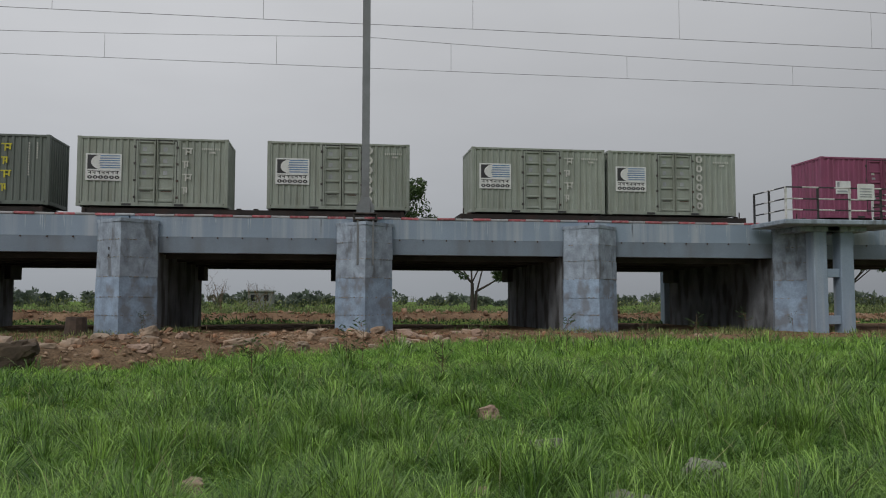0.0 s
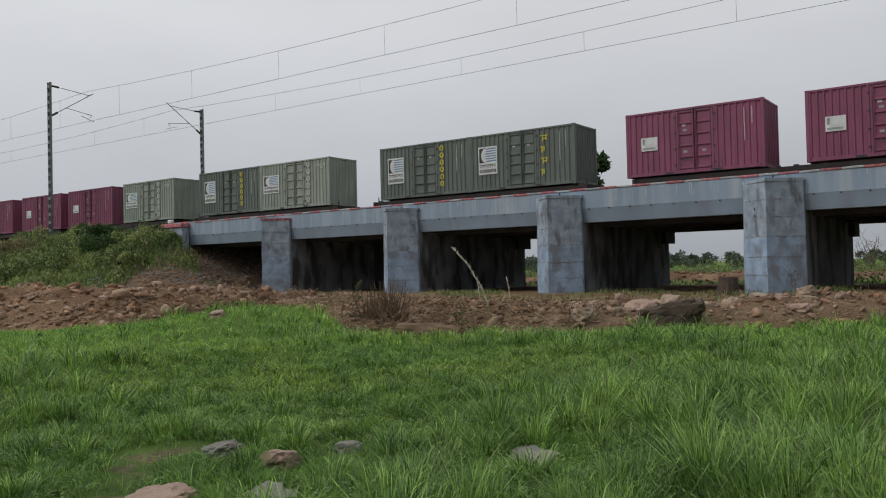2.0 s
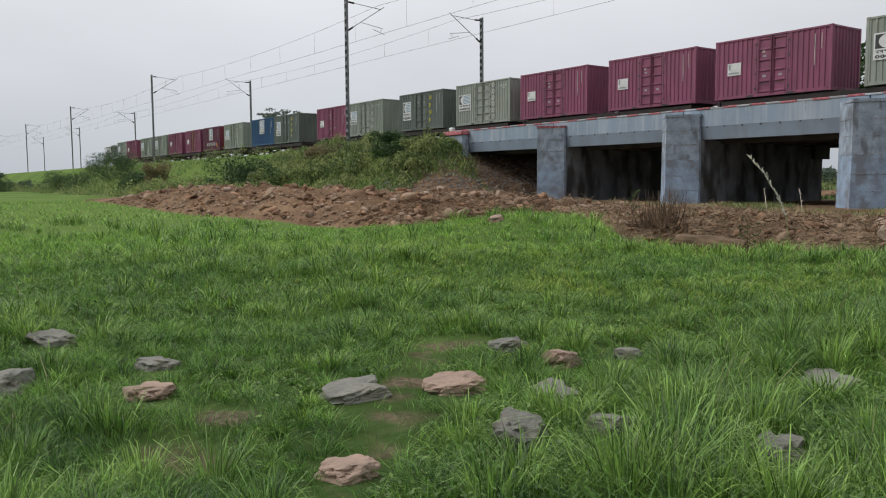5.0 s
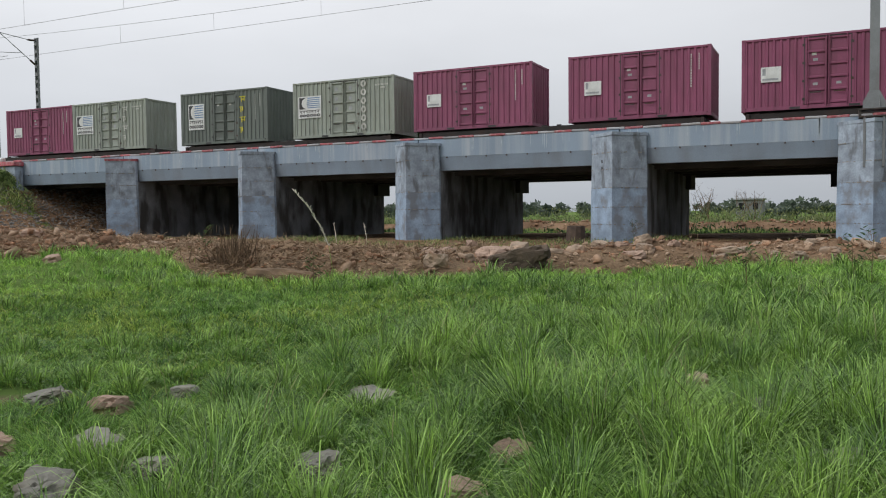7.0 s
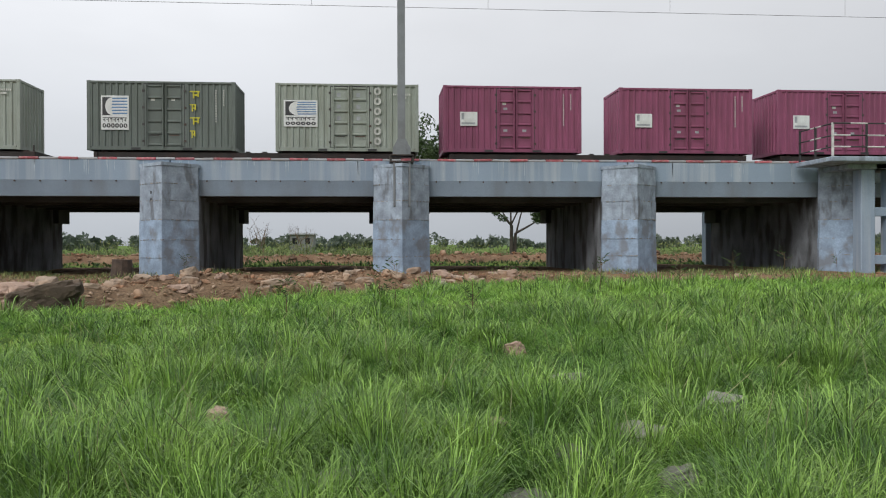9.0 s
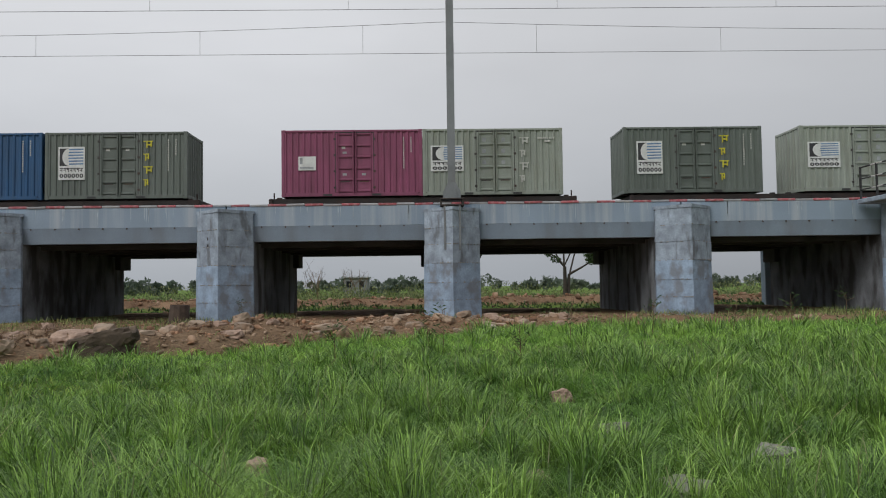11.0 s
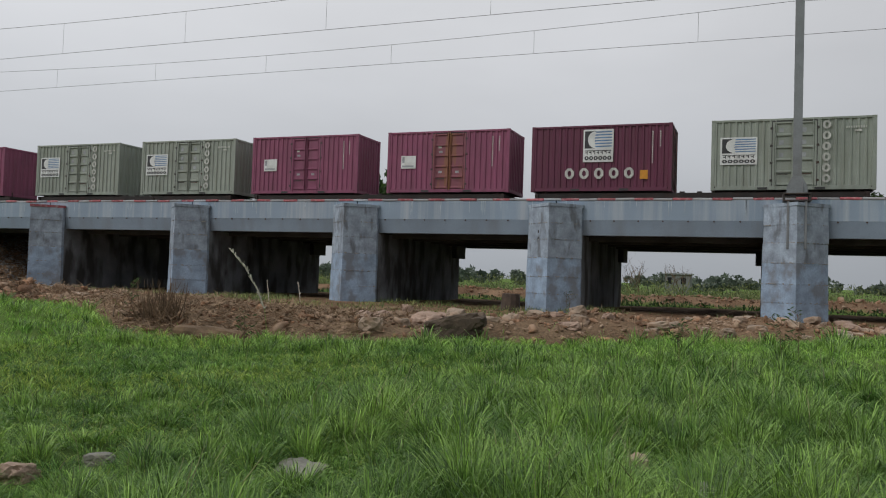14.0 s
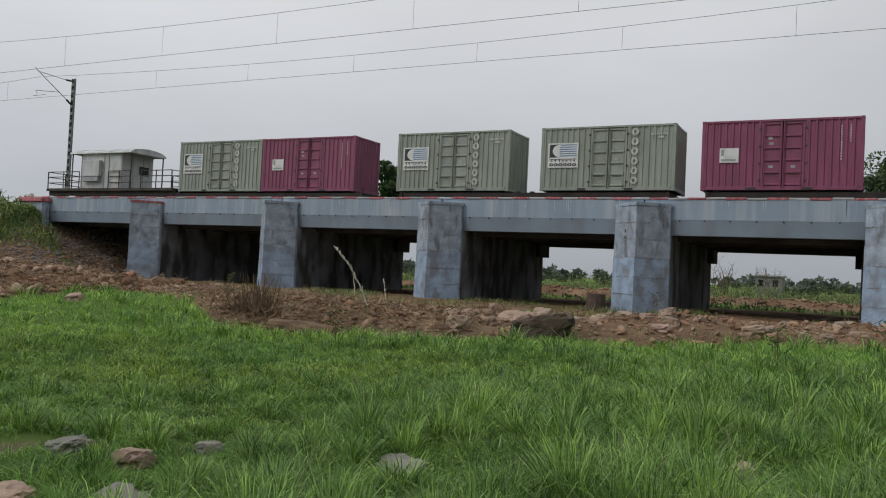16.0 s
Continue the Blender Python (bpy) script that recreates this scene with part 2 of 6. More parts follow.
GLASS_DARK = material("dark_window_glass", (0.02, 0.022, 0.025), 0.12, 0.9, 1.1, 2, 20, 0.0)
STONE = material("grey_brown_field_stone", (0.235, 0.23, 0.20), 0.95, 0.6, 1.2, 4, 30, 0.6, stain=(0.15, 0.13, 0.09), stain_amount=0.7, stain_stretch=(1, 1, 1), stain_scale=5, obrand=0.2)
PINK_STONE = material("pinkish_sandstone", (0.38, 0.27, 0.21), 0.95, 0.7, 1.15, 4, 30, 0.6, stain=(0.25, 0.17, 0.12), stain_amount=0.6, stain_stretch=(1, 1, 1), stain_scale=6)
CLOD = material("broken_red_earth_clods", (0.235, 0.13, 0.075), 0.97, 0.5, 1.4, 2.5, 18, 1.0, stain=(0.36, 0.265, 0.185), stain_amount=0.8, stain_stretch=(1, 1, 1), stain_scale=1.1, stain_edge=(0.46, 0.6), island=0.5, space="World")
PALE_ROCK = material("pale_rubble_stone", (0.36, 0.275, 0.205), 0.95, 0.6, 1.2, 3, 20, 0.8, stain=(0.24, 0.13, 0.07), stain_amount=0.8, stain_stretch=(1, 1, 1), stain_scale=3, obrand=0.25)
WOOD = material("weathered_dark_wood", (0.07, 0.05, 0.038), 0.9, 0.6, 1.4, 4, 25, 0.8)
ROOT = material("pale_dry_roots", (0.25, 0.175, 0.11), 0.95, 0.6, 1.3, 4, 25, 0.3, island=0.45)
CREAM_STONE = material("cream_limestone", (0.46, 0.40, 0.31), 0.95, 0.75, 1.15, 4, 30, 0.5)
TWIG = material("dry_brown_twigs", (0.13, 0.085, 0.05), 0.95, 0.6, 1.3, 4, 25, 0.3, island=0.4)
BARK = material("tree_bark", (0.055, 0.045, 0.037), 0.95, 0.6, 1.3, 3, 15, 0.6)
STRAW = material("pale_straw_plume", (0.56, 0.53, 0.46), 0.9, 0.8, 1.2, 4, 25, 0.2, island=0.3)
HOUSE_WALL = material("far_house_plaster", (0.20, 0.21, 0.21), 0.9, 0.8, 1.1, 1, 10, 0.1)


def foliage(name, base, other, island=0.4, gloss=0.55, patch=0.35, through=0.35):
    """Leaves and blades: colour from leaf to leaf and from patch to patch, with some light passing through."""
    m = bpy.data.materials.new(name)
    m.use_nodes = True
    n, l = m.node_tree.nodes, m.node_tree.links
    b, out = n["Principled BSDF"], n["Material Output"]
    geo, ns, mix, mix2 = n.new("ShaderNodeNewGeometry"), n.new("ShaderNodeTexNoise"), n.new("ShaderNodeMix"), n.new("ShaderNodeVectorMath")
    ns.inputs["Scale"].default_value, ns.inputs["Detail"].default_value = patch, 5.0
    l.new(geo.outputs["Position"], ns.inputs["Vector"])
    add, half = n.new("ShaderNodeMath"), n.new("ShaderNodeMapRange")
    half.inputs["From Min"].default_value, half.inputs["From Max"].default_value = 0.3, 0.7
    half.inputs["To Min"].default_value, half.inputs["To Max"].default_value = -0.35, 0.75
    l.new(ns.outputs["Fac"], half.inputs["Value"])
    add.operation = 'MULTIPLY_ADD'
    add.use_clamp = True
    add.inputs[1].default_value = 0.6
    l.new(geo.outputs["Random Per Island"], add.inputs[0])
    l.new(half.outputs[0], add.inputs[2])
    mix.data_type = 'RGBA'
    mix.inputs[6].default_value, mix.inputs[7].default_value = (*base, 1), (*other, 1)
    l.new(add.outputs[0], mix.inputs[0])
    rr = n.new("ShaderNodeMapRange")
    rr.inputs["To Min"].default_value, rr.inputs["To Max"].default_value = 1 - island, 1 + island
    l.new(geo.outputs["Random Per Island"], rr.inputs["Value"])
    mix2.operation = 'SCALE'
    l.new(mix.outputs[2], mix2.inputs[0])
    l.new(rr.outputs[0], mix2.inputs["Scale"])
    l.new(mix2.outputs[0], b.inputs["Base Color"])
    b.inputs["Roughness"].default_value = gloss
    tr, sh = n.new("ShaderNodeBsdfTranslucent"), n.new("ShaderNodeMixShader")
    l.new(mix2.outputs[0], tr.inputs["Color"])
    sh.inputs[0].default_value = through
    l.new(b.outputs[0], sh.inputs[1])
    l.new(tr.outputs[0], sh.inputs[2])
    l.new(sh.outputs[0], out.inputs["Surface"])
    return m


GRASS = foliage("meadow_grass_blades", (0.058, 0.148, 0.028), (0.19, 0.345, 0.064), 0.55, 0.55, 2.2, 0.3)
SWARD = foliage("far_light_sward", (0.125, 0.275, 0.05), (0.30, 0.48, 0.096), 0.5, 0.6, 1.2, 0.34)
SWARD_YELLOW = foliage("yellowing_short_sward", (0.225, 0.345, 0.055), (0.38, 0.47, 0.10), 0.45, 0.65, 0.9, 0.4)
TUFT = foliage("tuft_grass_blades", (0.075, 0.172, 0.034), (0.245, 0.39, 0.08), 0.6, 0.45, 2.2, 0.28)
SEED_GRASS = foliage("flowering_grass_stalks", (0.20, 0.24, 0.10), (0.33, 0.33, 0.17), 0.4, 0.7, 1.0, 0.3)
GRASS_DRY = foliage("weedy_slope_leaves", (0.075, 0.145, 0.04), (0.31, 0.345, 0.13), 0.5, patch=0.7)
SCRUB = foliage("dull_scrub_leaves", (0.075, 0.115, 0.042), (0.21, 0.225, 0.095), 0.4, patch=0.12)
WEED_LEAF = foliage("meadow_weed_leaves", (0.085, 0.175, 0.04), (0.17, 0.27, 0.065), 0.4, 0.5, 0.8, 0.3)
BUSH = foliage("dark_bush_leaves", (0.03, 0.07, 0.022), (0.06, 0.11, 0.03), 0.4)
TREE_LEAF = foliage("tree_leaves", (0.04, 0.075, 0.025), (0.075, 0.115, 0.04), 0.4)
# Distance haze is mixed into these paler, greyer leaf colours.
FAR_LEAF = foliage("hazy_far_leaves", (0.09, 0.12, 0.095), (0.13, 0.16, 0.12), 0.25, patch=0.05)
REED_DRY = foliage("dry_reed_leaves", (0.15, 0.12, 0.06), (0.24, 0.19, 0.10), 0.3)


def ground_material():
    """Turf and bare red earth; the layout of the two comes from the attribute soil."""
    m = bpy.data.materials.new("turf_and_earth")
    m.use_nodes = True
    n, l = m.node_tree.nodes, m.node_tree.links
    b = n["Principled BSDF"]
    b.inputs["Roughness"].default_value = 0.95
    b.inputs["Specular IOR Level"].default_value = 0.05
    geo, at = n.new("ShaderNodeNewGeometry"), n.new("ShaderNodeAttribute")
    at.attribute_name = "soil"

    def noise_ramp(scale, detail, colours):
        ns, rp = n.new("ShaderNodeTexNoise"), n.new("ShaderNodeValToRGB")
        ns.inputs["Scale"].default_value, ns.inputs["Detail"].default_value = scale, detail
        l.new(geo.outputs["Position"], ns.inputs["Vector"])
        l.new(ns.outputs["Fac"], rp.inputs[0])
        rp.color_ramp.elements[0].position, rp.color_ramp.elements[1].position = 0.3, 0.7
        rp.color_ramp.elements[0].color, rp.color_ramp.elements[1].color = (*colours[0], 1), (*colours[1], 1)
        return rp.outputs[0], ns.outputs["Fac"]
    # near turf is darkened for the earth and shadow in the tuft gaps
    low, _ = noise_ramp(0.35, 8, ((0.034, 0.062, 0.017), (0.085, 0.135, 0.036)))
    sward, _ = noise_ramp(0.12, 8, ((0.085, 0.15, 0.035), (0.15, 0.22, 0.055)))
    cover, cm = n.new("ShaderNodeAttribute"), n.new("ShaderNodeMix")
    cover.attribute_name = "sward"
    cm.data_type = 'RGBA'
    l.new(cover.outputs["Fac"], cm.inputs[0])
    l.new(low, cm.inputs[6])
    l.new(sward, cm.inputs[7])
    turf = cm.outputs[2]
    earth, _ = noise_ramp(0.6, 9, ((0.125, 0.078, 0.05), (0.275, 0.185, 0.12)))
    speck, _ = noise_ramp(22.0, 9, ((0.55, 0.55, 0.55), (1.35, 1.3, 1.25)))
    em = n.new("ShaderNodeVectorMath")
    em.operation = 'MULTIPLY'
    l.new(earth, em.inputs[0])
    l.new(speck, em.inputs[1])
    topsoil, _ = noise_ramp(2.5, 9, ((0.075, 0.058, 0.038), (0.185, 0.15, 0.105)))
    tm, ts = n.new("ShaderNodeMix"), n.new("ShaderNodeVectorMath")
    ts.operation = 'MULTIPLY'
    l.new(topsoil, ts.inputs[0])
    l.new(speck, ts.inputs[1])
    tm.data_type = 'RGBA'
    l.new(cover.outputs["Fac"], tm.inputs[0])
    l.new(ts.outputs[0], tm.inputs[6])
    l.new(em.outputs[0], tm.inputs[7])
    earth = tm.outputs[2]
    _, edge = noise_ramp(1.8, 8, ((0, 0, 0), (1, 1, 1)))
    _, grain = noise_ramp(9.0, 8, ((0, 0, 0), (1, 1, 1)))
    s1, s2 = n.new("ShaderNodeMath"), n.new("ShaderNodeMapRange")
    s1.operation = 'MULTIPLY_ADD'
    s1.inputs[1].default_value = 0.5
    l.new(edge, s1.inputs[0])
    l.new(at.outputs["Fac"], s1.inputs[2])
    s2.inputs["From Min"].default_value, s2.inputs["From Max"].default_value = 0.65, 0.85
    l.new(s1.outputs[0], s2.inputs["Value"])
    mx = n.new("ShaderNodeMix")
    mx.data_type = 'RGBA'
    l.new(s2.outputs[0], mx.inputs[0])
    l.new(turf, mx.inputs[6])
    l.new(earth, mx.inputs[7])
    l.new(mx.outputs[2], b.inputs["Base Color"])
    bp = n.new("ShaderNodeBump")
    bp.inputs["Strength"].default_value, bp.inputs["Distance"].default_value = 0.9, 0.05
    l.new(grain, bp.inputs["Height"])
    l.new(bp.outputs[0], b.inputs["Normal"])
    return m


GROUND = ground_material()


# ---- building helpers ----
class Build:
    """Vertices and faces of one mesh."""

    def __init__(self):
        self.v, self.f = [], []

    def add(self, verts, faces):
        k = len(self.v)
        self.v += [tuple(p) for p in verts]
        self.f += [tuple(i + k for i in q) for q in faces]
        return self

    def box(self, x0, x1, y0, y1, z0, z1, c=0.0):
        if c:
            v = []
            for x, sx in ((x0, 1), (x1, -1)):
                for y, sy in ((y0, 1), (y1, -1)):
                    for z, sz in ((z0, 1), (z1, -1)):
                        v += [(x, y + sy * c, z + sz * c), (x + sx * c, y, z + sz * c), (x + sx * c, y + sy * c, z)]
            i = lambda a, b, d, k: ((a * 2 + b) * 2 + d) * 3 + k
            f = []
            for a in (0, 1):
                f.append((i(a, 0, 0, 0), i(a, 1, 0, 0), i(a, 1, 1, 0), i(a, 0, 1, 0)))
                f.append((i(0, a, 0, 1), i(1, a, 0, 1), i(1, a, 1, 1), i(0, a, 1, 1)))
                f.append((i(0, 0, a, 2), i(1, 0, a, 2), i(1, 1, a, 2), i(0, 1, a, 2)))
                for b in (0, 1):
                    f.append((i(a, b, 0, 0), i(a, b, 1, 0), i(a, b, 1, 1), i(a, b, 0, 1)))
                    f.append((i(a, 0, b, 0), i(a, 1, b, 0), i(a, 1, b, 2), i(a, 0, b, 2)))
                    f.append((i(0, a, b, 1), i(1, a, b, 1), i(1, a, b, 2), i(0, a, b, 2)))
                    for d in (0, 1):
                        f.append((i(a, b, d, 0), i(a, b, d, 1), i(a, b, d, 2)))
            return self.add(v, f)
        return self.add([(x, y, z) for x in (x0, x1) for y in (y0, y1) for z in (z0, z1)],
                        [(0, 1, 3, 2), (4, 6, 7, 5), (0, 4, 5, 1), (2, 3, 7, 6), (0, 2, 6, 4), (1, 5, 7, 3)])

    def rod(self, a, b, r, n=8, r2=None):
        a, b = Vector(a), Vector(b)
        q = (b - a).to_track_quat("Z", "Y").to_matrix()
        v = []
        for p, rad in ((a, r), (b, r if r2 is None else r2)):
            v += [p + q @ Vector((math.cos(math.tau * k / n) * rad, math.sin(math.tau * k / n) * rad, 0)) for k in range(n)]
        return self.add(v, [(k, (k + 1) % n, n + (k + 1) % n, n + k) for k in range(n)] + [tuple(range(n))[::-1], tuple(range(n, 2 * n))])

    def prism(self, outline, axis, lo, hi):
        """An outline of two coordinates, drawn out along an axis."""
        def at(p, s):
            return {"x": (s, p[0], p[1]), "y": (p[0], s, p[1]), "z": (p[0], p[1], s)}[axis]
        n = len(outline)
        return self.add([at(p, lo) for p in outline] + [at(p, hi) for p in outline],
                        [(k, (k + 1) % n, n + (k + 1) % n, n + k) for k in range(n)] + [tuple(range(n))[::-1], tuple(range(n, 2 * n))])

    def corrugated(self, a, b, z0, z1, at, out, axis="x", pitch=0.276, depth=0.04):
        """A corrugated sheet from a to b along x or y, on the plane at; out: the side it faces."""
        n = max(1, round((b - a) / pitch))
        p = (b - a) / n
        prof = []
        for k in range(n):
            s = a + k * p
            prof += [(s, 0), (s + p * 0.25, 0), (s + p * 0.38, depth), (s + p * 0.87, depth), (s + p, 0)]
        v = []
        for s, d in prof:
            for z in (z0, z1):
                v.append((s, at - out * d, z) if axis == "x" else (at - out * d, s, z))
        return self.add(v, [(2 * k, 2 * k + 2, 2 * k + 3, 2 * k + 1) for k in range(len(prof) - 1)])

    def mesh(self, name, smooth=False):
        me = bpy.data.meshes.new(name)
        me.from_pydata(self.v, [], self.f)
        bm = bmesh.new()
        bm.from_mesh(me)
        bmesh.ops.recalc_face_normals(bm, faces=bm.faces)
        bm.to_mesh(me)
        bm.free()
        if smooth:
            me.polygons.foreach_set("use_smooth", [True] * len(me.polygons))
        return me


def part(name, b, mat, parent=None, label="", at=None, smooth=False):
    me = b if isinstance(b, bpy.types.Mesh) else b.mesh(name, smooth)
    if not me.materials:
        me.materials.append(mat)
    ob = new(name, me)
    ob.parent = parent
    if at is not None:
        ob.matrix_basis = at if isinstance(at, Matrix) else Matrix.Translation(at)
    if label:
        ob["label"] = label
    return ob


def thing(name, label, category, group="", kind="", at=(0, 0, 0)):
    ob = new(name)
    ob.matrix_basis = at if isinstance(at, Matrix) else Matrix.Translation(at)
    return tagged(ob, label, category, group, kind)


def big_mesh(name, verts, faces, mat, smooth=False):
    """A large mesh from arrays: verts n x 3, faces m x 3 or m x 4."""
    me = bpy.data.meshes.new(name)
    k = faces.shape[1]
    me.vertices.add(len(verts))
    me.vertices.foreach_set("co", np.ascontiguousarray(verts, np.float32).ravel())
    me.loops.add(faces.size)
    me.loops.foreach_set("vertex_index", np.ascontiguousarray(faces, np.int32).ravel())
    me.polygons.add(len(faces))
    me.polygons.foreach_set("loop_start", np.arange(0, faces.size, k, dtype=np.int32))
    me.update(calc_edges=True)
    if smooth:
        me.polygons.foreach_set("use_smooth", np.ones(len(faces), bool))
    me.materials.append(mat)
    return me


def hash2(i, j, seed):
    h = (i * 374761393 + j * 668265263 + seed * 982451653) & 0x7FFFFFFF
    h = ((h ^ (h >> 13)) * 1274126177) & 0x7FFFFFFF
    return ((h ^ (h >> 16)) & 0xFFFF) / 65535.0


def vnoise(x, y, seed=0):
    """Smooth value noise, 0 to 1, on arrays."""
    x, y = np.asarray(x, float), np.asarray(y, float)
    i, j = np.floor(x).astype(np.int64), np.floor(y).astype(np.int64)
    u, v = x - i, y - j
    u, v = u * u * (3 - 2 * u), v * v * (3 - 2 * v)
    return (hash2(i, j, seed) * (1 - u) + hash2(i + 1, j, seed) * u) * (1 - v) + (hash2(i, j + 1, seed) * (1 - u) + hash2(i + 1, j + 1, seed) * u) * v


def fbm(x, y, seed=0, octaves=4):
    s, a, t = 0, 0.5, 0
    for k in range(octaves):
        s, t = s + a * vnoise(np.asarray(x) * 2 ** k, np.asarray(y) * 2 ** k, seed + k), t + a
        a *= 0.5
    return s / t


# ---- plan of the ground ----
BANK_TOP, BANK_END = 4.0, -47.2


def ridge(x):
    """Front edge, width and height of the heap of dug earth, along x."""
    xs = [-75, -55, -48, -35, -28, -21, -18.5, -16.5, -14.5, -12, -10.5, -8, -5, 0, 5, 15, 40]
    front = [9, 8.5, 8.0, 6.8, 6.8, 7.0, 7.9, 10.8, 10.4, 8.8, 9.2, 10.6, 12.8, 16.8, 21.5, 23, 24]
    width = [5, 7, 8, 9, 9, 9.5, 9.5, 8, 8, 7, 6.5, 6, 6, 6, 5, 4, 4]
    high = [0, 0.3, 0.7, 0.8, 0.75, 0.7, 0.55, 0.4, 0.38, 0.36, 0.36, 0.36, 0.42, 0.36, 0.15, 0.08, 0.05]
    return np.interp(x, xs, front), np.interp(x, xs, width), np.interp(x, xs, high)


def bank(x, y):
    d = np.hypot(np.maximum(0, (x - BANK_END) * 1.0), np.maximum(0, np.maximum(29.2 - y, y - 45.5)))
    return np.maximum(0, BANK_TOP - d / 1.7)


def height(x, y):
    x, y = np.asarray(x, float), np.asarray(y, float)
    near = np.exp(-((x / 90) ** 2 + (y / 90) ** 2))
    h = near * ((fbm(x * 0.35, y * 0.35, 3) - 0.5) * 0.22 + (fbm(x * 1.7, y * 1.7, 9, 3) - 0.5) * 0.08)
    h = h + 0.30 * np.exp(-((x - 8) / 6.5) ** 2 - ((y - 11) / 6.0) ** 2) + 0.42 * np.exp(-((x + 15.5) / 3.2) ** 2 - ((y - 9.8) / 2.4) ** 2)
    f, w, hi = ridge(x)
    u = np.clip((y - f) / w, 0, 1)
    h = h + hi * np.sin(np.pi * u ** 0.8) * (0.25 + 0.75 * fbm(x * 0.9, y * 0.9, 21) + 0.85 * fbm(x * 2.0, y * 2.0, 22, 2))
    e = bank(x, y)
    h = h + e + np.where((e > 0.05) & (e < BANK_TOP - 0.05), (fbm(x * 0.6, y * 0.6, 31) - 0.5) * 0.7, 0)
    back = np.exp(-((y - 49.8) / 2.2) ** 2) * np.clip((x + 40) / 10, 0, 1)
    h = h + 0.5 * back * (0.5 + fbm(x * 0.3, y * 0.3, 41)) - 0.35 * np.exp(-((y - 45.6) / 1.5) ** 2) * np.clip((x + 40) / 10, 0, 1)
    return h


def soil(x, y):
    x, y = np.asarray(x, float), np.asarray(y, float)
    f, w, hi = ridge(x)
    heap = np.clip((y - f + 0.3) / 0.6, 0, 1) * np.clip((f + w + 0.5 - y) / 1.0, 0, 1) * (x > -62)
    under = np.clip((y - f) / 0.6, 0, 1) * np.clip((45 - y) / 2, 0, 1) * np.clip((x + 40) / 4, 0, 1)
    ridge_back = np.exp(-((y - 49.5) / 2.6) ** 2) * np.clip((x + 40) / 4, 0, 1) * 0.95
    under = np.maximum(under, ridge_back)
    cone = np.exp(-((x + 42.5) / 3.2) ** 2 - ((y - 25.5) / 4.0) ** 2) * 0.95
    track = (0.2 + 0.8 * fbm(x * 2.2, y * 2.2, 17)) * np.exp(-((x + 4.5 + (y + 1.4) * 1.15) / 0.33) ** 2) * np.clip((y + 2.6) / 0.4, 0, 1) * np.clip((0.9 - y) / 0.4, 0, 1)
    bare = 0.8 * fbm(x * 3, y * 3, 18) * np.exp(-((x + 5.0) / 0.5) ** 2 - ((y + 2.1) / 0.35) ** 2) + 0.25 * np.exp(-((x + 5.0) / 0.4) ** 2 - ((y + 2.1) / 0.3) ** 2)
    for bx, by, br in ((-5.5, -1.7, 0.26), (-5.45, -0.5, 0.3), (-4.85, -1.05, 0.3), (-6.3, 0.5, 0.28), (-4.6, -1.25, 0.25), (-5.9, 0.05, 0.22)):
        bare = np.maximum(bare, (0.25 + 0.9 * fbm(x * 4, y * 4, 19)) * np.exp(-((x - bx) ** 2 + (y - by) ** 2) / br ** 2))
    cone = np.maximum(cone, np.clip((x + 48.5) / 2, 0, 1) * np.clip((y - 28.5) / 1.5, 0, 1) * np.clip((44 - y) / 2, 0, 1) * (x < 29))
    return np.clip(np.maximum.reduce([heap, under, cone, track, bare]), 0, 1)


# ---- ground ----
def ground():
    def axis(lo, hi, dense_lo, dense_hi, step, grow=1.13):
        a = list(np.arange(dense_lo, dense_hi, step))
        s, x = step, a[-1]
        while x < hi:
            s *= grow
            x += s
            a.append(x)
        s, x = step, a[0]
        while x > lo:
            s *= grow
            x -= s
            a.insert(0, x)
        return np.array(a)
    xs, ys = axis(-3500, 3500, -52, 24, 0.25), axis(-3500, 3500, -4, 32, 0.25)
    gx, gy = np.meshgrid(xs, ys, indexing="ij")
    v = np.stack([gx, gy, height(gx, gy)], -1).reshape(-1, 3)
    n, m = len(xs), len(ys)
    i = np.arange(n * m).reshape(n, m)
    f = np.stack([i[:-1, :-1], i[1:, :-1], i[1:, 1:], i[:-1, 1:]], -1).reshape(-1, 4)
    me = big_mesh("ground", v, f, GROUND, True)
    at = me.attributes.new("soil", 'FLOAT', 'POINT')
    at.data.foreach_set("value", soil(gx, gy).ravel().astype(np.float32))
    # 0 within 9 m of the viewpoint, rising to 1 at 23 m
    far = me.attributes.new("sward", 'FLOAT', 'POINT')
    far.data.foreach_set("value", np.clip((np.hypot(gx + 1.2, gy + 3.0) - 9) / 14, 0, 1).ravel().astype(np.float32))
    return tagged(new("ground", me), "green meadow turf with bare red-brown earth by a bridge", "ground", kind="structure")


ground()

# ---- bridge ----
PIERS = [-37.15, -27.69, -18.39, -9.03, 0.20, 9.70, 19.15]
PIER_W, PIER_BACK = 2.236, 41.2
GIRDER_Y, Z_TOP, Z_KERB, Z_HAUNCH, Z_BOTTOM = 30.2, 4.75, 4.63, 3.82, 3.19


